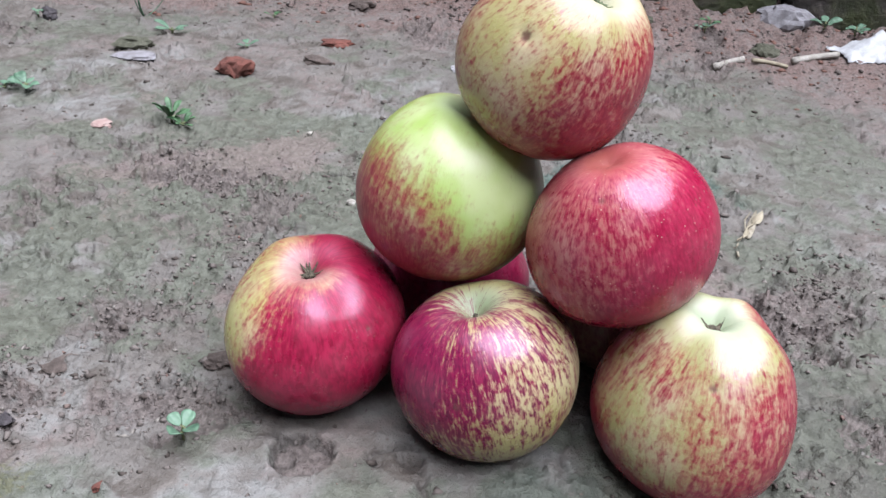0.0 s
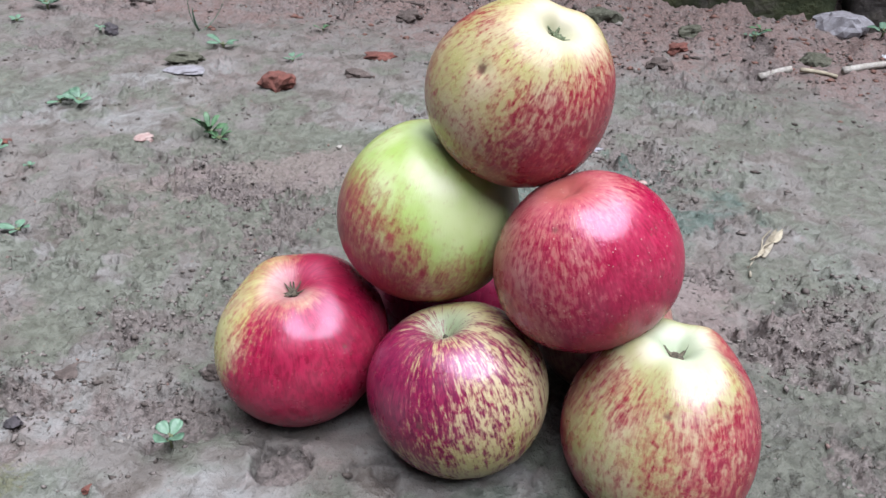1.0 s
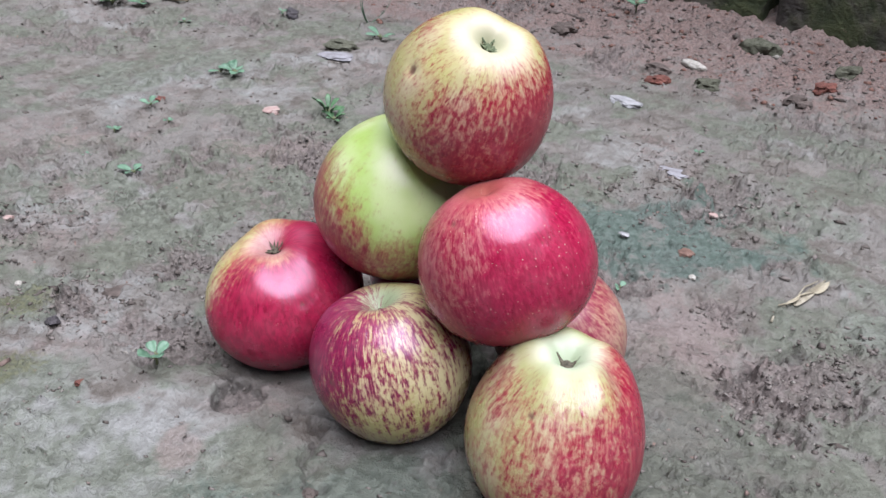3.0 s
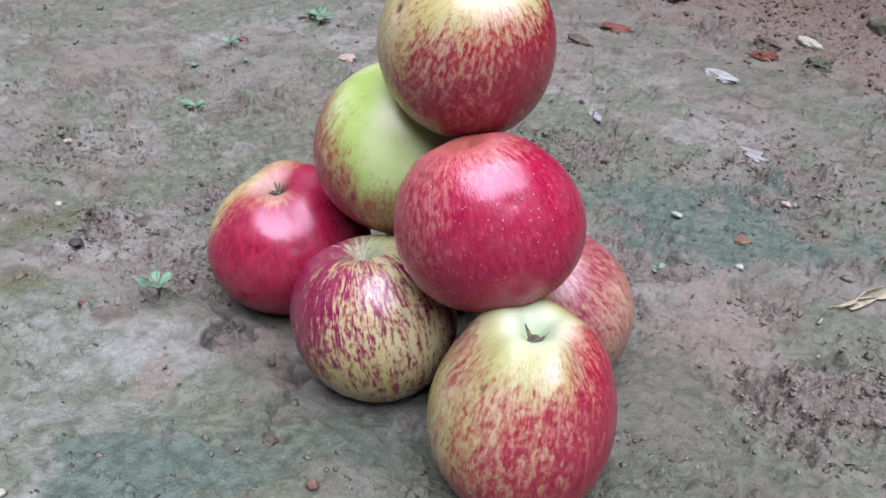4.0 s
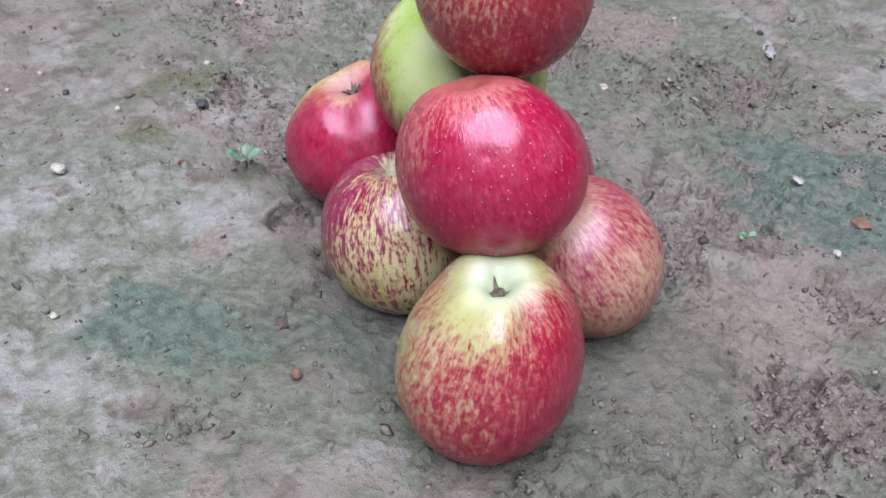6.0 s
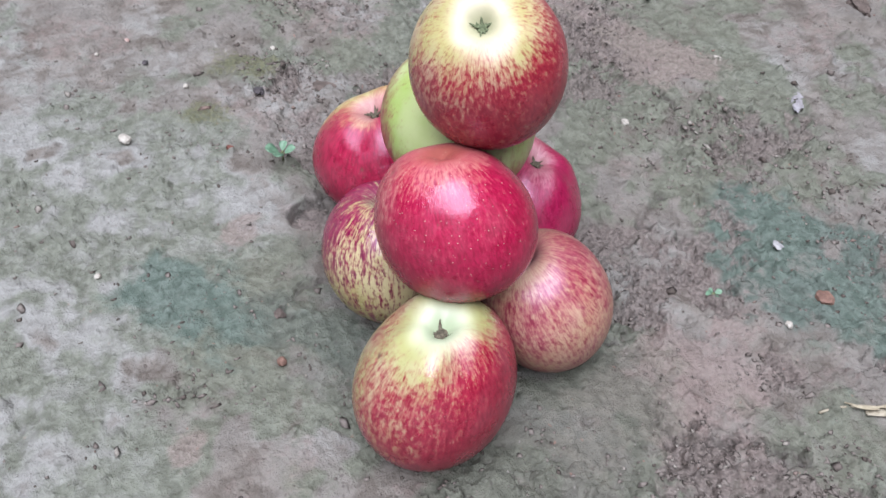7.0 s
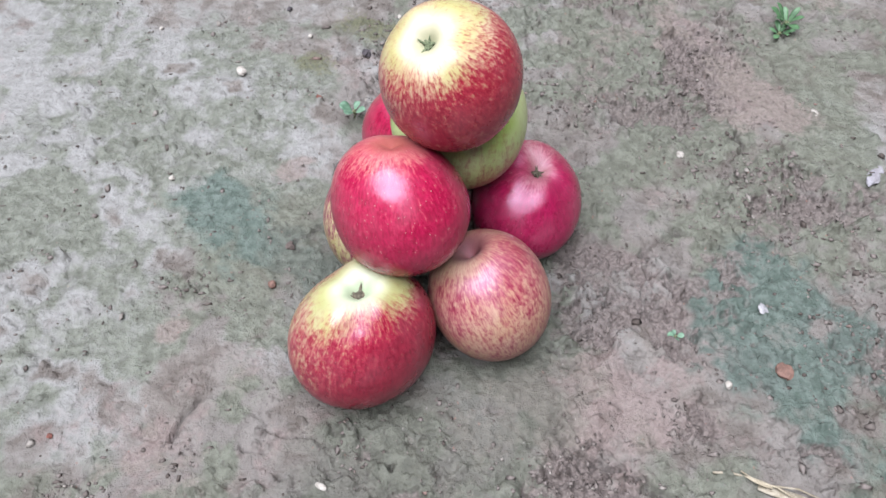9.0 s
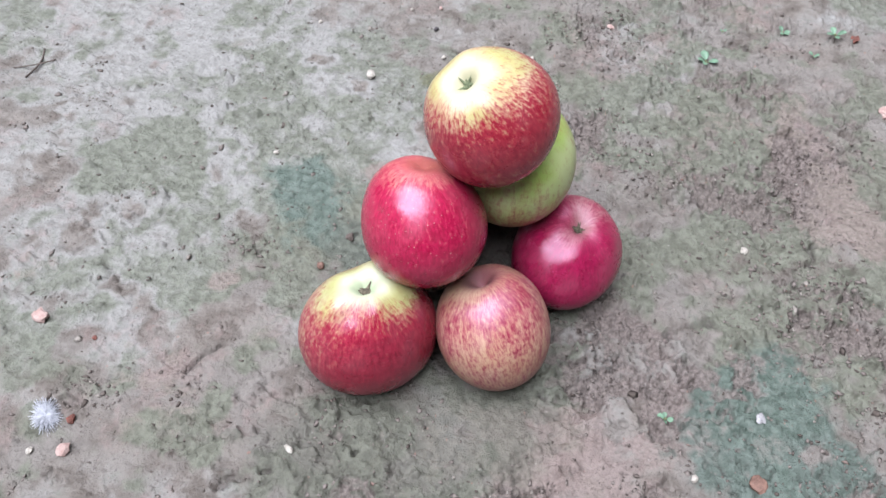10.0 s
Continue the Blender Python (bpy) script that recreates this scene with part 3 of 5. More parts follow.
def build_apple(centre, size, axis, form, material, label, spots, default, end="calyx", top=0.26, top_w=0.30, ribs=0.02, seed=0, sepal=SEPAL, marks=(), calyx_size=1.0):
    """An apple on its own axis. spots: (direction, share of red) of the blush; form: taper, ovalness (2), slant (2)."""
    (a, b), nu, nv = size, 72, 112
    turn = Vector((0, 0, 1)).rotation_difference(Vector((*axis, 1.0)).normalized()).to_matrix()
    u = np.linspace(0.012, math.pi - 0.012, nu)
    v = np.linspace(0, 2 * math.pi, nv, endpoint=False)
    U, V = (g.ravel() for g in np.meshgrid(u, v, indexing='ij'))
    x, y, z = apple_shape(U, V, a, b, *form, top, top_w, 0.12)
    lobes = 1 + ribs * (np.cos(5 * V + seed) + 0.9 * np.cos(2 * V + 2.3 * seed) + 0.6 * np.cos(3 * V - seed)) * np.exp(-((U - 0.55) / 0.40) ** 2) + 0.008 * np.cos(5 * V + seed) * smooth(1.9, 2.8, U)
    lump = 1 + 0.006 * np.sin(3 * U + seed) * np.cos(2 * V + 1.7 * seed) + 0.004 * np.cos(3 * V - seed) * np.sin(U)
    P = np.stack([x * lobes * lump, y * lobes * lump, z + 0.7 * a * (lobes - 1)], 1)
    R = np.array(turn)
    world_dir = P @ R.T
    world_dir /= np.linalg.norm(world_dir, axis=1)[:, None]
    num, den = default * 0.03, 0.03
    for dx, dy, dz, red in spots:
        w = np.exp(-(1 - world_dir @ np.array((dx, dy, dz))) / 0.045)
        num, den = num + w * red, den + w
    blush = num / den
    scar = np.zeros(len(P))
    for dx, dy, dz, r, depth in marks:
        w = np.exp(-(1 - world_dir @ (np.array((dx, dy, dz)) / math.sqrt(dx * dx + dy * dy + dz * dz))) / (r * r))
        scar = np.maximum(scar, w * min(1.0, depth / 0.0006) * (r < 0.09))
        P -= (w * depth)[:, None] * (P / np.linalg.norm(P, axis=1)[:, None])
    faces = []
    for i in range(nu - 1):
        for j in range(nv):
            k = (j + 1) % nv
            faces.append((i * nv + j, (i + 1) * nv + j, (i + 1) * nv + k, i * nv + k))
    faces.append(tuple(range(nv)))
    faces.append(tuple((nu - 1) * nv + j for j in reversed(range(nv))))
    low = float((P @ R.T)[:, 2].min())
    root = new("apple")
    root.location = (centre[0], centre[1], centre[2] + low)
    me = mesh_from("skin", P, faces)
    for name, kind, values in (("blush", 'FLOAT', blush), ("lat", 'FLOAT', U), ("scar", 'FLOAT', scar)):
        me.attributes.new(name, kind, 'POINT').data.foreach_set("value", values.astype(np.float32))
    sk = np.stack([np.cos(V), np.sin(V), U], 1).astype(np.float32)
    me.attributes.new("skin", 'FLOAT_VECTOR', 'POINT').data.foreach_set("vector", sk.ravel())
    local = Matrix.Translation((0, 0, -low)) @ turn.to_4x4()
    part("skin", me, material, root, m=local)
    floor_z = b * (1 - top) + (0.0022 if end == "calyx" else 0.0008)
    rg = random.Random(seed)
    if end == "calyx":
        bm = bmesh.new()
        bmesh.ops.create_icosphere(bm, subdivisions=2, radius=0.0021)
        for w in bm.verts:
            w.co = Vector((w.co.x, w.co.y, w.co.z * 0.7)) * (1 + 0.35 * noise.noise(w.co * 900 + Vector((seed, 0, 0))))
        calyx = part("calyx", bm, sepal, root, "dried brown calyx", local @ pose(0, 0, floor_z) @ Matrix.Scale(calyx_size, 4))
        for k in range(9):
            ang = 360 / 9 * k + rg.uniform(-14, 14)
            part("sepal", petal(0.0058 * rg.uniform(0.7, 1.15), 0.0010, 0.0016 * rg.uniform(-0.5, 1.4), 0.0005), sepal, calyx, m=pose(0, 0, 0.0004, rg.uniform(-30, 30), rg.uniform(-28, 4), ang))
    elif end == "stem":
        part("stem", tube([(0, 0, -0.002), (0.0003, 0.0002, 0.0002), (0.0006, 0.0003, 0.0012)], 0.0012, 7), sepal, root, "short dry brown stalk", local @ pose(0, 0, floor_z))
    return tagged(root, label, "apple", "apples stacked in a pile")


def petal(length, width, rise, thick, n=6):
    """A small pointed leaf along +x that curls upward."""
    verts, faces = [], []
    for i in range(n + 1):
        t = i / n
        w = width * (math.sin(math.pi * (0.12 + 0.88 * t) ** 0.8) ** 0.8 if t < 1 else 0.02) / 2
        z = rise * t * t
        for sx, dz in ((-1, 0.12 * width), (0, 0), (1, 0.12 * width)):
            verts.append((length * t, sx * w, z + dz))
        for sx, dz in ((-1, 0.12 * width), (0, 0), (1, 0.12 * width)):
            verts.append((length * t, sx * w * 0.96, z + dz - thick))
    for i in range(n):
        a, b = i * 6, i * 6 + 6
        for k in (0, 1):
            faces.append((a + k, b + k, b + k + 1, a + k + 1))
            faces.append((a + 3 + k, a + 4 + k, b + 4 + k, b + 3 + k))
        faces.append((a, a + 3, b + 3, b))
        faces.append((a + 2, b + 2, b + 5, a + 5))
    faces += [(0, 1, 4, 3), (1, 2, 5, 4), (n * 6, n * 6 + 3, n * 6 + 4, n * 6 + 1), (n * 6 + 1, n * 6 + 4, n * 6 + 5, n * 6 + 2)]
    return mesh_from("petal", verts, faces)


def tube(points, radius, sides=6, taper=0.7):
    verts, faces, n = [], [], len(points)
    for i, p in enumerate(points):
        p0, p1 = Vector(points[max(i - 1, 0)]), Vector(points[min(i + 1, n - 1)])
        d = (p1 - p0).normalized()
        sx = d.cross(Vector((0.31, 0.87, 0.38))).normalized()
        sy = d.cross(sx)
        r = radius * (1 - (1 - taper) * i / (n - 1))
        for k in range(sides):
            t = 2 * math.pi * k / sides
            verts.append(Vector(p) + r * (math.cos(t) * sx + math.sin(t) * sy))
    for i in range(n - 1):
        for k in range(sides):
            m = (k + 1) % sides
            faces.append((i * sides + k, i * sides + m, (i + 1) * sides + m, (i + 1) * sides + k))
    faces += [tuple(reversed(range(sides))), tuple((n - 1) * sides + k for k in range(sides))]
    return mesh_from("tube", verts, faces)


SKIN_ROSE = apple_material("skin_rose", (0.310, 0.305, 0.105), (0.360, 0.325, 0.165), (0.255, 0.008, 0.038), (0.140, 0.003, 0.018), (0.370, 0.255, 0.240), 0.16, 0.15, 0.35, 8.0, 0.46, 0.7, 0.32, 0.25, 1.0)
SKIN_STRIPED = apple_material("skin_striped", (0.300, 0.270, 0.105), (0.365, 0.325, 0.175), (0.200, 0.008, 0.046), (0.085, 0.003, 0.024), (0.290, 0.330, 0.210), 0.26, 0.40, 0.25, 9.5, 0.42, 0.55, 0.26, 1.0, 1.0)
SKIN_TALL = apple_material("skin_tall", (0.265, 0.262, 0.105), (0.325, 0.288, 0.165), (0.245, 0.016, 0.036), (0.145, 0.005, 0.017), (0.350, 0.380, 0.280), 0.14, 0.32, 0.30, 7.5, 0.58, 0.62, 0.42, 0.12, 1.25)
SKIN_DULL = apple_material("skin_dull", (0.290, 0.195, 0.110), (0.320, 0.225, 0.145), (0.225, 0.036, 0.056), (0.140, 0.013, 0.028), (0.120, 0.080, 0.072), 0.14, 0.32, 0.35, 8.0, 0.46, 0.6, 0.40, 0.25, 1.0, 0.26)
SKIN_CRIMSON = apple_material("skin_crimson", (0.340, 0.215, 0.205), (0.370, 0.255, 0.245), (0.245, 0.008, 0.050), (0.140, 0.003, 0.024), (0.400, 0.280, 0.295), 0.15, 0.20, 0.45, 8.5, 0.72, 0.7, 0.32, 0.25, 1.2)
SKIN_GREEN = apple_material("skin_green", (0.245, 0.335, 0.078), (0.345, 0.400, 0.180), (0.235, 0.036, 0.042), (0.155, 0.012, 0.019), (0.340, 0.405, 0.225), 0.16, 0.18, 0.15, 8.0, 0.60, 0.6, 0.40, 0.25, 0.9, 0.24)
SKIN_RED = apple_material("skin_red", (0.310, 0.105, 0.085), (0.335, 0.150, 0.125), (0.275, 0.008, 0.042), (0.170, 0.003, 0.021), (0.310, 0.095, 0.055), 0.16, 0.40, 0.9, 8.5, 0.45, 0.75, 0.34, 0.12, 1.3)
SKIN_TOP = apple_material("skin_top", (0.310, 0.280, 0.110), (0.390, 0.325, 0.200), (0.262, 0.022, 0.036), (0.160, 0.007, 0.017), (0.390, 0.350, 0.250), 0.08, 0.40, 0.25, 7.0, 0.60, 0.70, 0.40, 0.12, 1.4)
build_apple((-0.0379, 0.3122, 0.0303), (0.0369, 0.0338), (-0.0722, -0.1294), (-0.0101, -0.0192, 0.0376, 0.0074, 0.0838), SKIN_ROSE,
            "red apple with a yellow-green cheek lying on the soil",
            [(-0.69,-0.63,0.35,0.15), (-0.54,-0.19,0.82,0.30), (-0.27,0.14,0.95,0.45), (-0.02,-0.41,0.91,0.35), (0.25,0.19,0.95,0.97), (0.11,-0.89,0.44,1.17),
            (-0.23,-0.97,-0.08,1.17), (0.56,-0.61,0.56,1.22), (0.57,-0.80,-0.17,1.22), (-0.21,-0.66,0.72,0.97), (-0.56,-0.37,0.74,0.35), (0.42,-0.80,0.44,1.22),
            (0.40,-0.90,0.15,1.22), (-0.29,-0.71,0.64,0.50), (-0.43,-0.82,0.38,0.92)],
            0.9, end="calyx", top=0.30, top_w=0.19, ribs=0.02, seed=1, marks=((0.42, -0.55, 0.72, 0.16, 0.0008), (0.66, -0.62, 0.42, 0.035, 0.0005)))
build_apple((0.0307, 0.287, 0.0301), (0.035, 0.0352), (-0.2506, 0.0343), (0.0335, 0.0422, -0.0168, 0.0293, 0.009), SKIN_STRIPED,
            "purple-red apple with yellow stripes and a green cavity",
            [(-0.24,0.03,0.97,0.14), (-0.87,-0.35,0.34,1.02), (-0.57,-0.78,0.26,0.97), (-0.54,-0.18,0.82,0.99), (-0.26,-0.29,0.92,0.52), (-0.03,-0.64,0.76,0.77), (0.32,-0.59,0.74,0.43),
            (0.17,-0.94,0.29,0.62), (0.52,-0.73,0.44,0.54), (0.24,-0.91,-0.33,0.28), (-0.18,-0.95,-0.24,0.58), (0.77,-0.64,-0.08,0.41), (0.40,-0.51,0.77,0.48),
            (0.56,-0.79,0.26,0.45), (-0.06,-0.82,0.57,0.66), (0.34,-0.92,-0.18,0.37), (0.89,-0.44,0.13,0.37), (0.47,-0.61,0.63,0.45), (-0.10,-0.64,0.77,0.86),
            (0.77,-0.61,0.20,0.24)],
            0.6, end="stem", top=0.31, top_w=0.24, ribs=0.006, seed=2, marks=((-0.36, -0.91, 0.20, 0.07, 0.0004),))
build_apple((0.1088, 0.2746, 0.0327), (0.0365, 0.0407), (0.0533, 0.0226), (-0.1444, -0.0186, -0.0574, 0.1135, 0.085), SKIN_TALL,
            "tall yellow-green apple streaked with red on one side",
            [(-0.86,-0.41,0.30,0.27), (-0.88,-0.10,0.46,0.52), (-0.61,-0.80,0.00,0.27), (-0.18,-0.82,0.54,0.42), (-0.41,-0.53,0.74,0.52), (-0.09,-0.28,0.95,0.00),
            (0.24,-0.42,0.88,0.05), (0.55,-0.68,0.48,0.75), (0.31,-0.94,0.13,0.67), (-0.13,-0.98,0.14,0.57), (-0.21,0.06,0.97,0.00), (0.43,-0.75,0.51,0.62),
            (0.78,-0.41,0.47,0.70), (0.75,0.03,0.66,1.02), (-0.22,-0.67,0.70,0.42), (-0.15,-0.95,0.28,0.32), (0.28,-0.41,0.87,0.00), (0.67,-0.71,0.24,0.70),
            (0.86,-0.20,0.47,1.07), (0.54,0.44,0.72,1.12), (0.21,-0.70,0.68,0.47), (0.12,0.20,0.97,0.00), (0.93,0.33,0.19,1.12), (0.88,-0.36,0.30,1.02),
            (0.36,0.78,0.51,1.12), (0.54,0.23,0.81,0.70), (0.57,-0.27,0.78,0.47), (0.22,0.46,0.86,0.05)],
            1.1, end="calyx", top=0.33, top_w=0.21, ribs=0.03, seed=3, marks=((-0.10, -0.72, 0.68, 0.05, 0.0005), (0.53, -0.05, 0.85, 0.16, 0.0016), (0.62, -0.18, 0.76, 0.085, 0.0003)), calyx_size=1.5)
build_apple((0.0906, 0.3413, 0.0307), (0.0309, 0.0356), (-0.3451, -0.4052), (0.0233, -0.0095, -0.0182, -0.0901, -0.0305), SKIN_DULL,
            "dull pink and yellow striped apple at the base of the pile",
            [(-0.27,-0.22,0.94,0.50), (0.09,0.21,0.97,0.75), (0.62,0.42,0.66,0.60), (0.62,-0.56,0.55,0.60), (0.99,-0.15,0.04,0.45), (0.90,0.42,0.13,0.45),
            (-0.02,-0.43,0.90,0.30), (0.53,-0.06,0.85,0.65), (0.87,-0.23,0.43,0.40), (0.86,0.34,0.37,0.40), (0.64,-0.49,0.58,0.65)],
            0.5, end="stem", top=0.32, top_w=0.22, ribs=0.008, seed=4)
build_apple((0.0181, 0.3694, 0.0258), (0.0347, 0.0297), (0.0689, 0.1762), (-0.0577, 0.0583, -0.0432, -0.0558, -0.0937), SKIN_CRIMSON,
            "dark crimson apple with a pale pink cavity on the soil",
            [(-0.11,0.20,0.97,0.40), (-0.44,0.46,0.77,0.55), (0.33,-0.05,0.94,0.50), (0.61,0.58,0.55,1.00), (0.72,-0.39,0.57,1.00), (-0.18,0.77,0.61,1.00),
            (0.97,0.22,0.10,1.00), (0.09,-0.26,0.96,0.90)],
            1.0, end="calyx", top=0.32, top_w=0.20, ribs=0.024, seed=5)
build_apple((0.0139, 0.33, 0.0872), (0.0367, 0.0367), (0.2068, 0.1006), (-0.049, 0.0154, 0.0212, -0.0249, 0.0604), SKIN_GREEN,
            "green apple with a red lower cheek in the second tier",
            [(0.19,-0.87,0.46,0.00), (0.44,-0.88,0.17,0.00), (-0.26,-0.78,0.57,0.02), (-0.17,-0.41,0.90,0.02), (-0.51,-0.35,0.79,0.20), (-0.71,-0.55,0.44,0.70),
            (-0.81,-0.59,-0.07,0.90), (-0.45,-0.88,-0.14,0.85), (-0.23,-0.97,0.11,0.70), (0.02,-0.96,-0.26,0.90), (0.48,-0.85,-0.24,0.55),
            (-0.47,-0.82,0.33,0.55), (-0.31,-0.79,-0.52,0.95), (0.72,-0.59,0.36,0.05), (0.11,-0.90,0.42,0.00), (-0.25,-0.97,0.06,0.65), (0.16,-0.98,-0.13,0.25),
            (0.10,-0.91,-0.40,0.60), (-0.40,-0.79,0.47,0.55), (-0.22,-0.52,0.82,0.10), (0.22,-0.94,0.27,0.00), (0.97,0.24,0.04,0.30), (0.86,0.50,0.10,0.34),
            (0.95,0.28,-0.17,0.42), (0.53,0.72,0.45,0.10), (0.87,0.48,0.13,0.25), (0.89,0.19,-0.42,0.50)],
            0.3, end="stem", top=0.30, top_w=0.22, ribs=0.006, seed=6)
build_apple((0.0756, 0.2973, 0.0896), (0.0344, 0.0341), (-0.3121, -0.1187), (-0.087, 0.0372, 0.018, 0.0601, -0.1287), SKIN_RED,
            "glossy pink-red apple with pale dots in the second tier",
            [(0.00,-0.14,0.99,0.49), (-0.62,-0.38,0.69,0.49), (-0.76,-0.56,0.33,0.44), (-0.20,-0.89,0.42,0.54), (-0.88,-0.46,0.07,0.34), (-0.25,-0.97,-0.05,0.59),
            (0.36,-0.85,0.37,0.98), (-0.60,-0.78,-0.19,0.54), (0.22,-0.89,-0.41,0.99), (-0.40,-0.60,0.70,0.54), (0.01,-0.06,1.00,0.44), (0.71,-0.61,0.34,0.98),
            (0.68,0.15,0.71,0.93), (0.32,-0.95,0.01,0.98), (-0.41,-0.13,0.91,0.34), (0.73,-0.37,0.57,0.98), (0.42,0.60,0.68,0.93), (0.94,0.34,-0.05,0.98)],
            0.95, end="", top=0.16, top_w=0.28, ribs=0.008, seed=7, marks=((0.58, -0.52, 0.63, 0.035, 0.0004), (0.58, -0.52, 0.63, 0.14, 0.0005), (-0.39, -0.64, 0.66, 0.05, 0.0004)))
build_apple((0.0475, 0.3229, 0.1445), (0.0336, 0.0354), (0.4309, -0.4023), (-0.1108, 0.0226, -0.025, 0.0549, -0.0086), SKIN_TOP,
            "yellow apple with red flecks on top of the pile",
            [(-0.75,-0.53,0.40,0.15), (-0.77,-0.64,-0.04,0.20), (-0.31,-0.93,0.21,0.30), (-0.07,-0.84,0.53,0.25), (0.36,-0.70,0.62,0.20), (0.63,-0.71,0.31,0.75),
            (0.24,-0.95,0.20,0.70), (-0.11,-0.99,-0.10,0.55), (-0.52,-0.79,-0.33,0.30), (-0.37,-0.72,-0.59,0.75), (0.19,-0.84,-0.51,0.85),
            (-0.95,-0.26,0.18,0.40), (0.31,-0.60,0.74,0.00), (0.10,-0.86,0.49,0.15), (0.74,-0.32,0.59,0.45), (0.24,-0.97,0.03,0.75), (0.65,-0.67,-0.37,0.85),
            (0.98,-0.22,0.00,0.95), (0.70,-0.63,0.34,0.70), (0.46,-0.36,0.81,0.00), (0.74,-0.16,0.66,0.05), (0.42,-0.68,0.60,0.05), (0.49,0.36,0.79,0.65),
            (0.94,-0.32,0.13,0.95), (0.88,0.36,0.30,1.00), (0.59,-0.80,0.12,0.65), (0.19,-0.83,0.53,0.30), (0.33,0.35,0.88,0.05), (0.36,0.66,0.67,0.85),
            (0.97,0.13,0.19,0.95), (0.49,0.85,0.22,1.00), (0.04,0.10,0.99,0.15)],
            0.75, end="calyx", top=0.31, top_w=0.20, ribs=0.018, seed=8, marks=((-0.45, -0.75, 0.48, 0.055, 0.0012),), sepal=SEPAL_GREEN)
# ---- stones and scraps lying on the soil ----
def pebble(seed, sx, sy, sz, rough=0.22, detail=2, flat=0.0):
    bm = bmesh.new()
    bmesh.ops.create_icosphere(bm, subdivisions=detail, radius=1.0)
    off = Vector((seed * 3.7, seed * 1.3, seed * 5.1))
    for v in bm.verts:
        q = v.co.copy()
        k = 1 + 1.2 * rough * noise.noise(q * 1.2 + off) + 0.55 * rough * noise.noise(q * 2.7 + off) + 0.3 * rough * noise.noise(q * 6 + off)
        q *= k
        if flat and q.z > 1 - flat:
            q.z = 1 - flat + 0.2 * (q.z - 1 + flat)
        v.co = Vector((q.x * sx, q.y * sy, q.z * sz))
    return bm


def lay(name, label, category, x, y, sx, sy, sz, material, turn=0.0, seed=1, rough=0.22, sink=0.25, detail=2, flat=0.0, group=""):
    ob = part(name, pebble(seed, sx / 2, sy / 2, sz / 2, rough, detail, flat), material, m=pose(x, y, gz(x, y) + sz / 2 - sink * sz, 0, 0, turn))
    return tagged(ob, label, category, group)


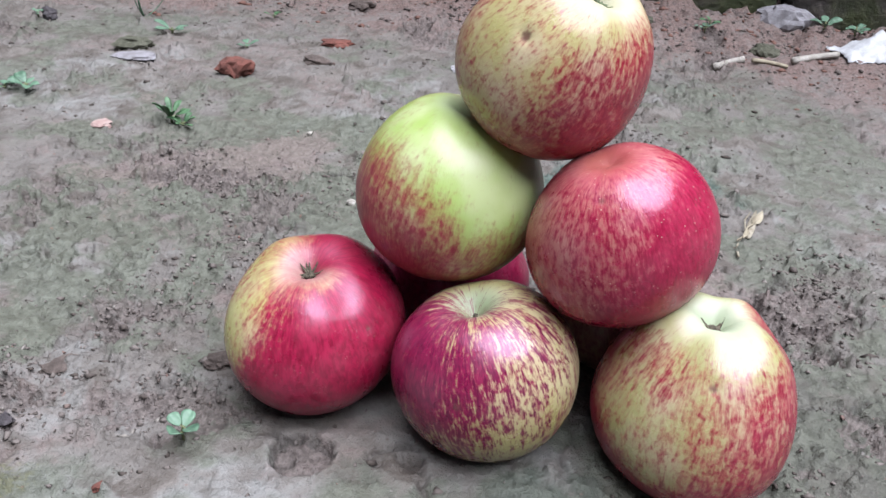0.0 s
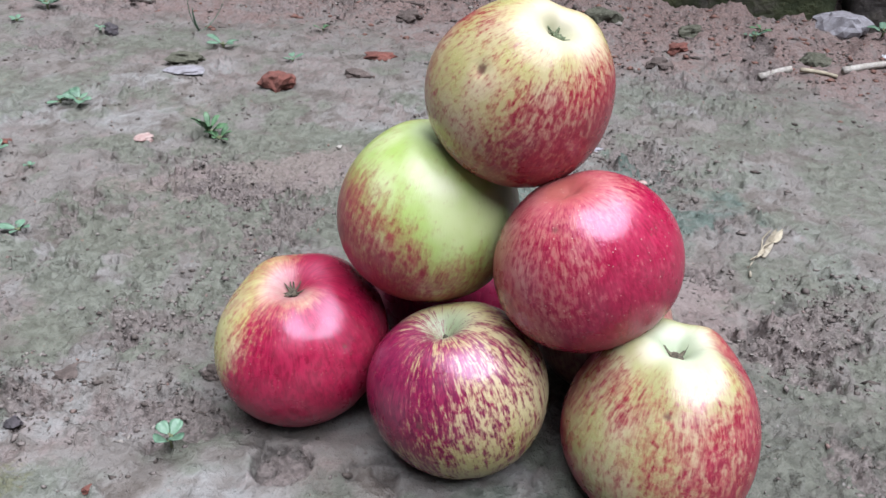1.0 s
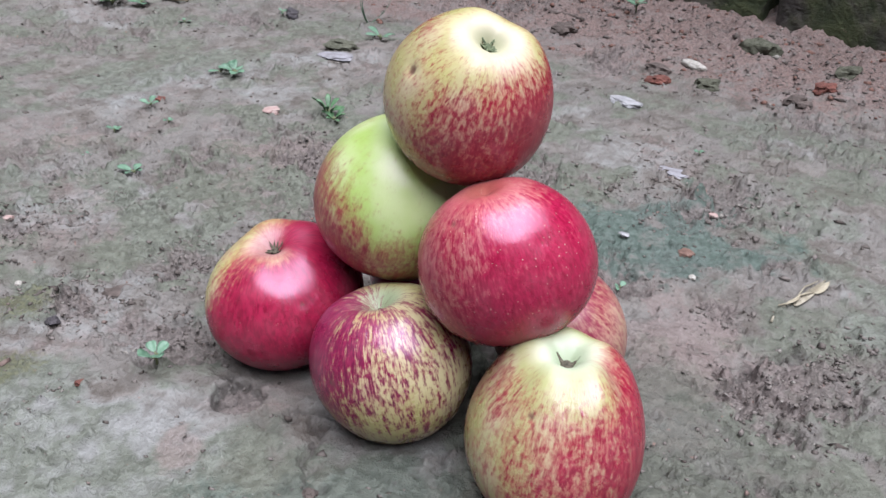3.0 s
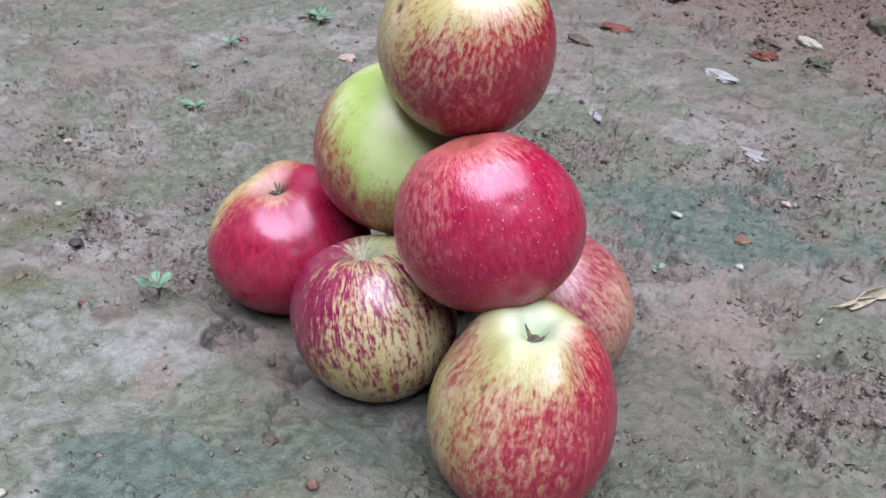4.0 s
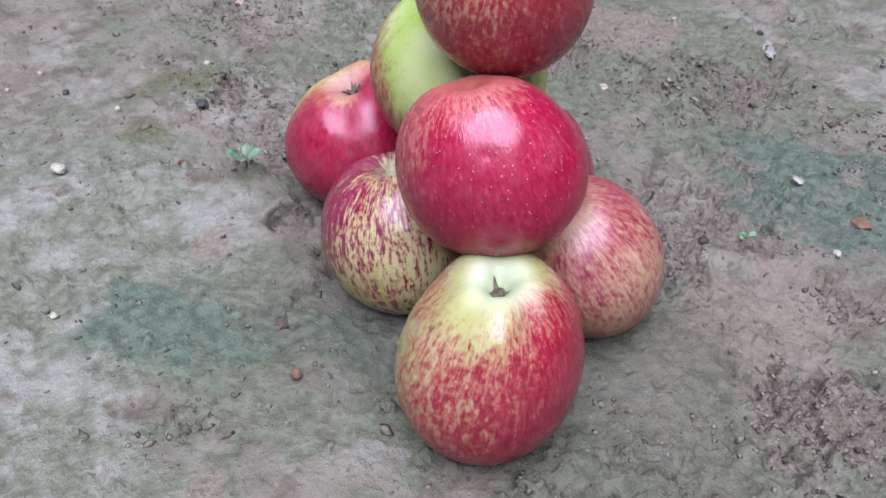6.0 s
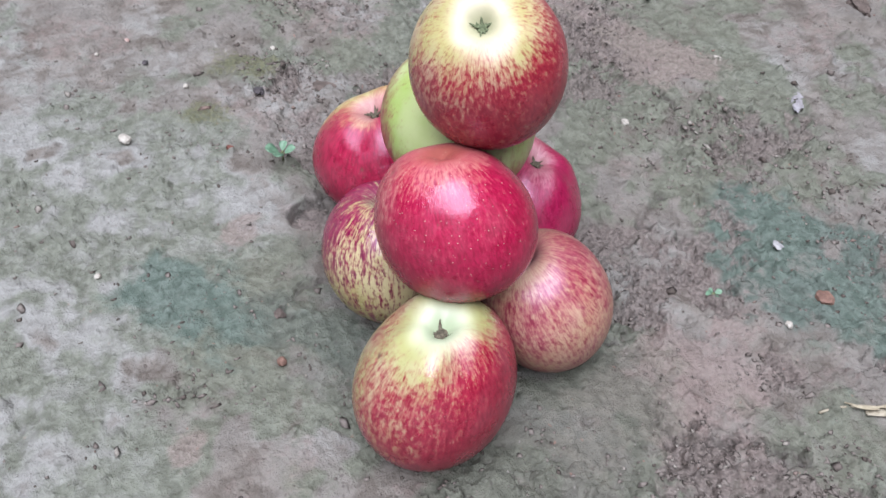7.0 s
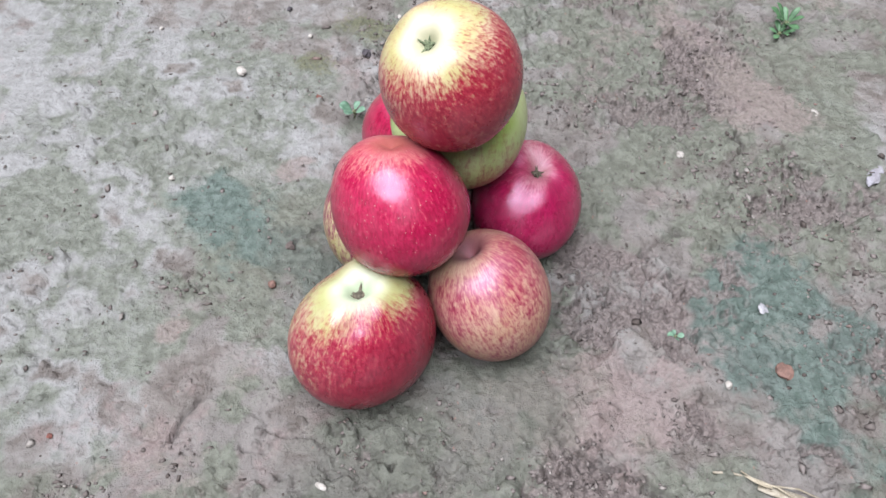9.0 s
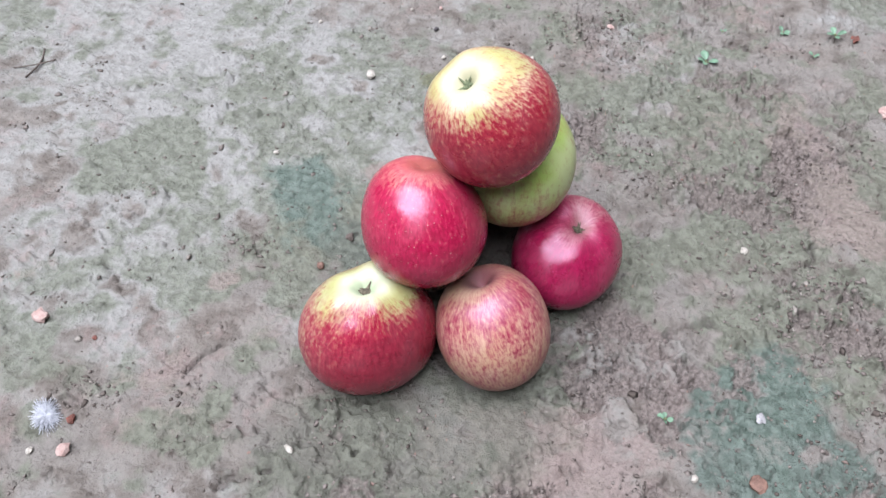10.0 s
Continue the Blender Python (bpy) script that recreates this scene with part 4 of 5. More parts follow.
BITS = "stones and scraps on the soil"
for name, label, category, x, y, sx, sy, sz, mat, turn, seed, rough, sink, flat in (
        ("white_pebble", "small smooth white pebble on grey mud", "pebble", -0.1375, 0.1895, 0.0082, 0.0070, 0.0048, CHALK, 20, 1, 0.2, 0.15, 0.0),
        ("brown_pebble", "small reddish-brown pebble on greenish mud", "pebble", 0.0515, 0.2215, 0.0052, 0.0048, 0.0046, BROWN, 0, 2, 0.2, 0.1, 0.0),
        ("brick_fragment", "broken lump of dark red brick", "brick piece", -0.1425, 0.680, 0.024, 0.018, 0.017, BRICK, 25, 3, 0.5, 0.2, 0.15),
        ("stone_flake", "flat pale grey flake of stone", "stone", -0.225, 0.704, 0.034, 0.017, 0.006, GREYFILM, 12, 4, 0.30, 0.3, 0.5),
        ("pink_stone", "flat pink and white stone chip", "stone", -0.2085, 0.569, 0.014, 0.012, 0.005, PINK, 40, 5, 0.5, 0.3, 0.4),
        ("mossy_clod", "olive mossy lump of earth", "clod", -0.232, 0.727, 0.030, 0.016, 0.012, MOSSY, 5, 6, 0.5, 0.3, 0.2),
        ("dark_clod", "dark brown round lump of earth", "clod", -0.322, 0.788, 0.015, 0.013, 0.012, DARKBIT, 0, 7, 0.4, 0.2, 0.0),
        ("pale_stone", "smooth pale oblong stone near the wall", "stone", 0.072, 0.822, 0.027, 0.011, 0.009, CHALK, -28, 8, 0.3, 0.2, 0.2),
        ("pale_stone", "flat white stone chip on the soil", "stone", 0.036, 0.716, 0.026, 0.012, 0.006, WHITE, -18, 9, 0.5, 0.25, 0.3),
        ("grey_scrap", "thin greyish white scrap stuck to the soil", "scrap", 0.098, 0.600, 0.023, 0.012, 0.0035, GREYFILM, -20, 10, 0.5, 0.35, 0.4),
        ("grey_scrap", "pale lilac flake lying on the soil", "scrap", -0.012, 0.594, 0.019, 0.008, 0.003, GREYFILM, -40, 11, 0.4, 0.3, 0.4),
        ("pink_chip", "small pink brick chip", "brick piece", -0.2625, 0.354, 0.0068, 0.006, 0.004, PINK, 10, 12, 0.5, 0.25, 0.2),
        ("pink_stone", "rough pinkish beige stone chip", "stone", 0.137, 0.077, 0.0105, 0.0085, 0.006, PINK, 50, 13, 0.5, 0.25, 0.2),
        ("beige_pebble", "small oblong beige pebble", "pebble", 0.178, 0.2525, 0.0062, 0.0036, 0.003, CHALK, 60, 14, 0.3, 0.15, 0.0),
        ("beige_pebble", "pale brownish pebble in the mud", "pebble", 0.211, 0.137, 0.0080, 0.0068, 0.005, PINK, 0, 15, 0.4, 0.25, 0.0),
        ("beige_pebble", "small pale pebble in the mud", "pebble", 0.217, 0.120, 0.0045, 0.0038, 0.003, CHALK, 0, 16, 0.3, 0.2, 0.0),
        ("red_chip", "tiny red brick chip", "brick piece", 0.142, 0.116, 0.0032, 0.0028, 0.002, BRICK, 0, 17, 0.4, 0.2, 0.0),
        ("red_chip", "tiny red brick chip", "brick piece", 0.1935, 0.131, 0.0055, 0.0045, 0.0035, BRICK, 0, 18, 0.5, 0.2, 0.0),
        ("brown_stone", "reddish-brown rounded stone half sunk in soil", "stone", 0.126, 0.495, 0.0105, 0.0092, 0.006, BROWN, 0, 19, 0.35, 0.3, 0.0),
        ("pale_chip", "tiny pinkish pebble on the mud", "pebble", -0.0392, 0.1532, 0.0042, 0.0036, 0.003, CHALK, 0, 20, 0.3, 0.2, 0.0),
        ("pale_chip", "tiny white pebble beside moss", "pebble", -0.1769, 0.236, 0.0042, 0.0036, 0.003, CHALK, 0, 21, 0.3, 0.2, 0.0),
        ("pale_chip", "tiny white pebble beside moss", "pebble", -0.2023, 0.3015, 0.0044, 0.0038, 0.003, CHALK, 0, 22, 0.3, 0.2, 0.0),
        ("dark_bit", "tiny black crumb on pale mud", "crumb", -0.2145, 0.219, 0.0046, 0.004, 0.0026, DARKBIT, 0, 23, 0.4, 0.2, 0.0),
        ("dark_bit", "dark purple-grey crumb on the mud", "crumb", -0.1545, 0.2768, 0.0075, 0.0062, 0.0045, DARKBIT, 30, 24, 0.5, 0.25, 0.0),
        ("red_chip", "small orange-red brick chip", "brick piece", -0.108, 0.2443, 0.0062, 0.0034, 0.003, BRICK, 60, 25, 0.5, 0.2, 0.0),
        ("pale_chip", "tiny pale pebble on the mud", "pebble", -0.245, 0.214, 0.0046, 0.003, 0.0026, PINK, 20, 26, 0.3, 0.2, 0.0),
        ("pale_chip", "tiny pale pebble on the mud", "pebble", -0.234, 0.192, 0.0034, 0.0028, 0.0024, CHALK, 0, 27, 0.3, 0.2, 0.0),
        ("pale_chip", "tiny beige pebble on the mud", "pebble", -0.196, 0.1255, 0.0038, 0.0032, 0.0026, CHALK, 0, 28, 0.3, 0.2, 0.0),
        ("pale_chip", "small pale pebble on the soil", "pebble", -0.072, 0.575, 0.0064, 0.0045, 0.0035, CHALK, 0, 29, 0.3, 0.2, 0.0),
        ("pale_chip", "small pale pebble on the soil", "pebble", -0.037, 0.476, 0.0058, 0.0046, 0.0035, CHALK, 30, 30, 0.3, 0.2, 0.0),
        ("pale_chip", "small beige pebble in trodden soil", "pebble", 0.133, 0.557, 0.0062, 0.005, 0.004, PINK, 0, 31, 0.3, 0.2, 0.0),
        ("red_chip", "small red brick chip on the soil", "brick piece", -0.296, 0.546, 0.0085, 0.0065, 0.005, BRICK, 0, 32, 0.5, 0.25, 0.0),
        ("brick_fragment", "crumbling red brick fragment in the rubble", "brick piece", 0.05, 0.775, 0.018, 0.013, 0.010, BRICK, 0, 33, 0.5, 0.35, 0.2),
        ("brick_fragment", "crumbling red brick fragment in the rubble", "brick piece", 0.185, 0.805, 0.020, 0.014, 0.011, BRICK, 40, 34, 0.5, 0.35, 0.2),
        ("mossy_clod", "grey-green lump of earth in the rubble", "clod", 0.120, 0.885, 0.034, 0.022, 0.018, MOSSY, -20, 35, 0.45, 0.5, 0.1),
        ("mossy_clod", "grey-green lump of earth in the rubble", "clod", 0.092, 0.785, 0.022, 0.015, 0.013, MOSSY, 10, 36, 0.45, 0.5, 0.1),
        ("mossy_clod", "grey-green lump of earth in the rubble", "clod", 0.20, 0.85, 0.026, 0.017, 0.014, MOSSY, 30, 37, 0.45, 0.5, 0.1),
        ("mossy_clod", "grey-green lump of earth in the rubble", "clod", 0.30, 0.80, 0.026, 0.018, 0.015, MOSSY, 0, 38, 0.45, 0.5, 0.1),
        ("earth_clod", "dark lump of earth with a shaded hollow", "clod", 0.045, 0.80, 0.026, 0.014, 0.009, EARTH, -10, 39, 0.5, 0.3, 0.1),
        ("earth_clod", "dark lump of earth in the rubble", "clod", 0.165, 0.775, 0.020, 0.014, 0.010, EARTH, 10, 40, 0.5, 0.3, 0.1),
        ("earth_clod", "reddish lump of earth in the rubble", "clod", -0.06, 0.86, 0.026, 0.016, 0.012, EARTH, 20, 41, 0.5, 0.3, 0.1),
        ("brick_fragment", "red brick crumbs trodden into soil", "brick piece", -0.075, 0.765, 0.026, 0.014, 0.009, BRICK, 10, 42, 0.55, 0.4, 0.2),
        ("earth_clod", "brown lump of earth on the soil", "clod", -0.085, 0.715, 0.024, 0.012, 0.009, EARTH, -10, 43, 0.5, 0.35, 0.2),
        ("earth_clod", "brown lump of earth on the soil", "clod", 0.022, 0.2305, 0.0062, 0.005, 0.004, EARTH, 0, 44, 0.4, 0.2, 0.0),
        ("earth_clod", "greyish clod of earth beside the pile", "clod", -0.079, 0.322, 0.015, 0.011, 0.0065, EARTH, 20, 45, 0.45, 0.35, 0.0),
        ("earth_clod", "flat crust of greyish mud", "clod", -0.147, 0.318, 0.020, 0.010, 0.004, EARTH, 25, 46, 0.5, 0.35, 0.3),
        ("pale_chip", "tiny white fleck on algae-covered soil", "pebble", 0.0886, 0.493, 0.0062, 0.0048, 0.0026, WHITE, 0, 47, 0.5, 0.2, 0.0),
        ("pale_chip", "small stone chip on algae-covered soil", "pebble", 0.135, 0.462, 0.0045, 0.0036, 0.003, CHALK, 0, 48, 0.4, 0.2, 0.0),
        ("blue_stone", "bluish-grey stone against the wall", "stone", 0.345, 0.882, 0.05, 0.03, 0.03, GREYFILM, -14, 49, 0.4, 0.35, 0.2)):
    lay(name, label, category, x, y, sx, sy, sz, mat, turn, seed, rough, sink, 3 if sx > 0.012 else 2, flat, BITS)


def stick(x0, y0, x1, y1, radius, material, label, name="twig", bend=0.15, lift=0.0006):
    pts, n = [], 7
    for i in range(n):
        t = i / (n - 1)
        off = bend * math.hypot(x1 - x0, y1 - y0) * math.sin(math.pi * t) * 0.5
        dx, dy = x1 - x0, y1 - y0
        k = math.hypot(dx, dy)
        x, y = x0 + dx * t - dy / k * off, y0 + dy * t + dx / k * off
        pts.append((x, y, gz(x0, y0) * (1 - t) + gz(x1, y1) * t + radius * 0.8 + lift))
    base = Vector(pts[0])
    ob = part(name, tube([tuple(Vector(p) - base) for p in pts], radius, 7, 0.75), material, m=pose(*base))
    return tagged(ob, label, "twig", "dry twigs on the soil")


stick(0.250, 0.770, 0.276, 0.772, 0.0036, CHALK, "short white peeled stick on the soil", bend=0.05)
stick(0.318, 0.772, 0.362, 0.786, 0.0034, CHALK, "white peeled stick on the rubble", bend=0.05)
stick(0.284, 0.776, 0.312, 0.765, 0.0022, DRY, "thin dry pale twig on the soil")
stick(-0.345, 0.889, -0.322, 0.886, 0.003, CHALK, "short white stick on the soil", bend=0.05)
stick(-0.472, 0.776, -0.444, 0.782, 0.0028, DRY, "short pale stick on the soil", bend=0.05)
stick(-0.575, 0.808, -0.535, 0.812, 0.004, CHALK, "short white stick on the soil", bend=0.05)
stick(-0.09, 0.905, -0.05, 0.895, 0.0018, EARTH, "thin dark twig on the soil", bend=0.2)
stick(-0.10, -0.07, -0.062, -0.062, 0.0008, EARTH, "thin dark twig on the mud", bend=0.2)
stick(-0.088, -0.052, -0.07, -0.078, 0.0006, EARTH, "thin dark twig on the mud", bend=0.1)
stick(0.181, 0.443, 0.194, 0.468, 0.0007, STRAW, "thin bent straw on the soil", "straw", 0.25)


def flat_leaf(x, y, turn, length, width, material, label, name="dry_leaf", rise=0.003):
    ob = part(name, petal(length, width, rise, 0.0006, 9), material, m=pose(x, y, gz(x, y) + 0.0012, 0, 0, turn))
    return tagged(ob, label, "leaf")


dry = flat_leaf(0.1995, 0.478, 55, 0.013, 0.0055, DRY, "curled dry yellowish leaf on the soil", rise=0.003)
part("stalk", tube([(0.001, 0, 0.0003), (-0.010, 0.0012, 0.0012), (-0.020, -0.0005, 0.0006), (-0.028, 0.001, 0.0002)], 0.0006, 6), DRY, dry)
part("bract", petal(0.014, 0.0026, 0.001, 0.0005), DRY, dry, m=pose(-0.012, 0, 0.001, 0, 0, 187))
husk = flat_leaf(0.191, 0.462, 66, 0.034, 0.005, STRAW, "split dry straw husk on the soil", "straw_husk", 0.002)
part("fibre", tube([(0.004, 0.002, 0.001), (0.018, 0.0045, 0.002), (0.032, 0.003, 0.001)], 0.0006, 5), STRAW, husk)


def crumpled_sheet(x, y, sx, sy, turn, height, material, label, name, seed):
    bm = bmesh.new()
    bmesh.ops.create_grid(bm, x_segments=22, y_segments=16, size=0.5)
    for v in bm.verts:
        q = Vector((v.co.x * 5, v.co.y * 4, seed * 3.3))
        edge = 1 + 0.18 * noise.noise(Vector((v.co.x * 9, v.co.y * 9, seed)))
        bulge = max(0.0, 1 - (v.co.x * v.co.x + v.co.y * v.co.y) * 3.6)
        v.co = Vector((v.co.x * sx * edge, v.co.y * sy * edge, height * bulge * (0.75 + 0.5 * noise.noise(q)) + 0.12 * height * noise.noise(q * 3)))
    bmesh.ops.solidify(bm, geom=list(bm.faces), thickness=0.0007)
    for f in bm.faces:
        f.smooth = True
    return tagged(part(name, bm, material, m=pose(x, y, gz(x, y) + 0.003, 0, 0, turn)), label, "litter")


crumpled_sheet(0.405, 0.805, 0.075, 0.045, 18, 0.022, SHEET, "crumpled white plastic sheet lying by the wall", "plastic_sheet", 1)


def fluff(x, y, size, label):
    """A tuft of fine white down: many thin curved barbs from one point."""
    rg = random.Random(12)
    verts, faces = [], []
    for k in range(420):
        a, el, r = rg.uniform(0, 2 * math.pi), rg.uniform(0.02, 0.9) ** 1.3, size * rg.uniform(0.45, 1.0)
        ex, ey = (1.25, 0.85)
        end = Vector((math.cos(a) * math.cos(el) * r * ex, math.sin(a) * math.cos(el) * r * ey, math.sin(el) * r * 0.6))
        side = Vector((-math.sin(a), math.cos(a), 0)) * 0.00022
        mid = end * 0.55 + Vector((rg.uniform(-1, 1), rg.uniform(-1, 1), rg.uniform(0, 1))) * size * 0.12
        b = len(verts)
        up = Vector((0, 0, 0.0003))
        verts += [-side, side, up, mid - side, mid + side, mid + up, end - side * 0.3, end + side * 0.3, end + up * 0.3]
        for i in (0, 3):
            faces += [(b + i, b + i + 1, b + i + 4, b + i + 3), (b + i + 1, b + i + 2, b + i + 5, b + i + 4), (b + i + 2, b + i, b + i + 3, b + i + 5)]
    return tagged(part("feather_tuft", mesh_from("tuft", verts, faces), FLUFF, m=pose(x, y, gz(x, y) + 0.0005, 0, 0, 40)), label, "feather")


fluff(0.196, 0.117, 0.0115, "small tuft of white down on the mud")


# ---- seedlings and weeds ----
def leaf_mesh(length, width, rise, fold, wave, seed):
    """A rounded seedling leaf along +x, with a fold at its midrib."""
    verts, faces, n, m = [], [], 8, 5
    for i in range(n + 1):
        t = i / n
        w = width * (math.sin(math.pi * min(1.0, 0.04 + 0.96 * t ** 1.15)) ** 0.62 if i < n else 0.06)
        for j in range(m):
            s = j / (m - 1) * 2 - 1
            z = rise * (1.4 * t - 0.5 * t * t) + fold * abs(s) * w + wave * math.sin(5 * t + seed + 2 * s)
            verts.append((length * t, s * w / 2, z))
    k = len(verts)
    verts += [(x, y * 0.97, z - 0.0003) for x, y, z in verts]
    for i in range(n):
        for j in range(m - 1):
            a, b = i * m + j, (i + 1) * m + j
            faces.append((a, b, b + 1, a + 1))
            faces.append((k + a, k + a + 1, k + b + 1, k + b))
        faces.append((i * m, k + i * m, k + (i + 1) * m, (i + 1) * m))
        e = m - 1
        faces.append((i * m + e, (i + 1) * m + e, k + (i + 1) * m + e, k + i * m + e))
    return mesh_from("leaf", verts, faces)


def seedling(x, y, spread, leaves, height, seed, label, material=LEAF, width=0.62, turn=0.0, upright=0.25):
    rg = random.Random(seed)
    root = new("seedling")
    root.location = (x, y, gz(x, y) - 0.0005)
    part("stem", tube([(0, 0, 0), (rg.uniform(-1, 1) * 0.1 * height, rg.uniform(-1, 1) * 0.1 * height, height * 0.55), (0, 0, height)], max(0.0004, spread * 0.035), 6), STEM, root)
    for k in range(leaves):
        ang = turn + 360 * k / leaves + rg.uniform(-22, 22)
        length = spread / 2 * rg.uniform(0.75, 1.15)
        tier = height * (0.55 + 0.45 * rg.random())
        me = leaf_mesh(length * 0.8, length * width, length * upright * rg.uniform(0.3, 1.6), rg.uniform(0.05, 0.25), 0.02 * length, seed + k)
        leaf = part("leaf", me, material, root, m=pose(length * 0.2 * math.cos(radians(ang)), length * 0.2 * math.sin(radians(ang)), tier, rg.uniform(-14, 14), 0, ang))
        part("petiole", tube([(-length * 0.22, 0, -0.1 * length), (0.02 * length, 0, 0.0001)], max(0.0003, length * 0.05), 5), STEM, leaf)
    return tagged(root, label, "seedling", "seedlings growing in the soil")


SMALL = "small pale green seedling with rounded leaves in soil"
seedling(-0.083, 0.2685, 0.018, 4, 0.007, 1, "bright green seedling with three round leaves in crumbly soil", width=0.75, turn=70, upright=0.5)
seedling(-0.231, 0.434, 0.019, 4, 0.003, 2, SMALL, width=0.6, turn=10)
seedling(-0.167, 0.584, 0.026, 8, 0.008, 3, "dark green leafy weed rosette in soil", LEAF_DARK, 0.42, 30, 0.7)
seedling(-0.158, 0.577, 0.020, 6, 0.004, 33, "dark green leafy weed rosette in soil", LEAF_DARK, 0.42, 0, 0.3)
seedling(-0.2785, 0.623, 0.024, 5, 0.004, 4, SMALL, turn=0)
seedling(-0.294, 0.624, 0.020, 4, 0.004, 34, SMALL, turn=40)
seedling(-0.146, 0.746, 0.018, 4, 0.005, 5, SMALL)
seedling(-0.293, 0.530, 0.016, 4, 0.004, 6, SMALL, turn=20)
seedling(-0.296, 0.491, 0.014, 4, 0.004, 7, SMALL, turn=50)
seedling(-0.279, 0.443, 0.008, 3, 0.002, 8, SMALL)
seedling(-0.506, 0.740, 0.036, 8, 0.008, 9, "spreading patch of small green weeds in soil", LEAF_DARK, 0.5)
seedling(-0.476, 0.748, 0.028, 7, 0.007, 10, "spreading patch of small green weeds in soil")
seedling(-0.415, 0.857, 0.030, 6, 0.010, 11, SMALL)
seedling(-0.418, 0.803, 0.016, 4, 0.004, 12, SMALL)
seedling(-0.404, 0.722, 0.014, 3, 0.003, 13, SMALL)
seedling(-0.361, 0.900, 0.022, 5, 0.005, 14, SMALL)
seedling(-0.330, 0.783, 0.012, 4, 0.006, 15, SMALL)
seedling(-0.212, 0.766, 0.032, 4, 0.006, 16, "green weed with long oval leaves in soil", LEAF, 0.42, -35, 0.2)
seedling(-0.136, 0.825, 0.016, 4, 0.005, 17, SMALL, LEAF_DARK)
seedling(-0.008, 0.942, 0.024, 5, 0.012, 18, SMALL)
seedling(0.256, 0.835, 0.022, 4, 0.010, 19, SMALL)
seedling(0.372, 0.852, 0.030, 5, 0.010, 20, "green weed with broad oval leaves by the wall", LEAF, 0.6)
seedling(0.398, 0.842, 0.026, 5, 0.010, 21, "green weed with broad oval leaves by the wall", LEAF, 0.6, 30)
seedling(0.262, 0.845, 0.018, 4, 0.006, 22, SMALL, LEAF_DARK)
seedling(0.109, 0.641, 0.009, 4, 0.004, 23, SMALL)
seedling(0.0987, 0.4435, 0.0085, 4, 0.0035, 24, "tiny pale green sprout in greenish soil", LEAF, 0.8)
seedling(-0.265, 0.515, 0.010, 3, 0.003, 25, SMALL)


def grass_tuft(x, y, height, blades, seed, label):
    rg = random.Random(seed)
    root = new("grass_tuft")
    root.location = (x, y, gz(x, y) - 0.0005)
    for k in range(blades):
        part("blade", petal(height * rg.uniform(0.7, 1.1), 0.0026, height * 0.5, 0.0003, 8), LEAF, root, m=pose(0, 0, 0, 0, rg.uniform(-60, -25), rg.uniform(0, 360)))
    return tagged(root, label, "grass")


grass_tuft(-0.248, 0.812, 0.034, 3, 2, "few thin grass blades rising from soil")

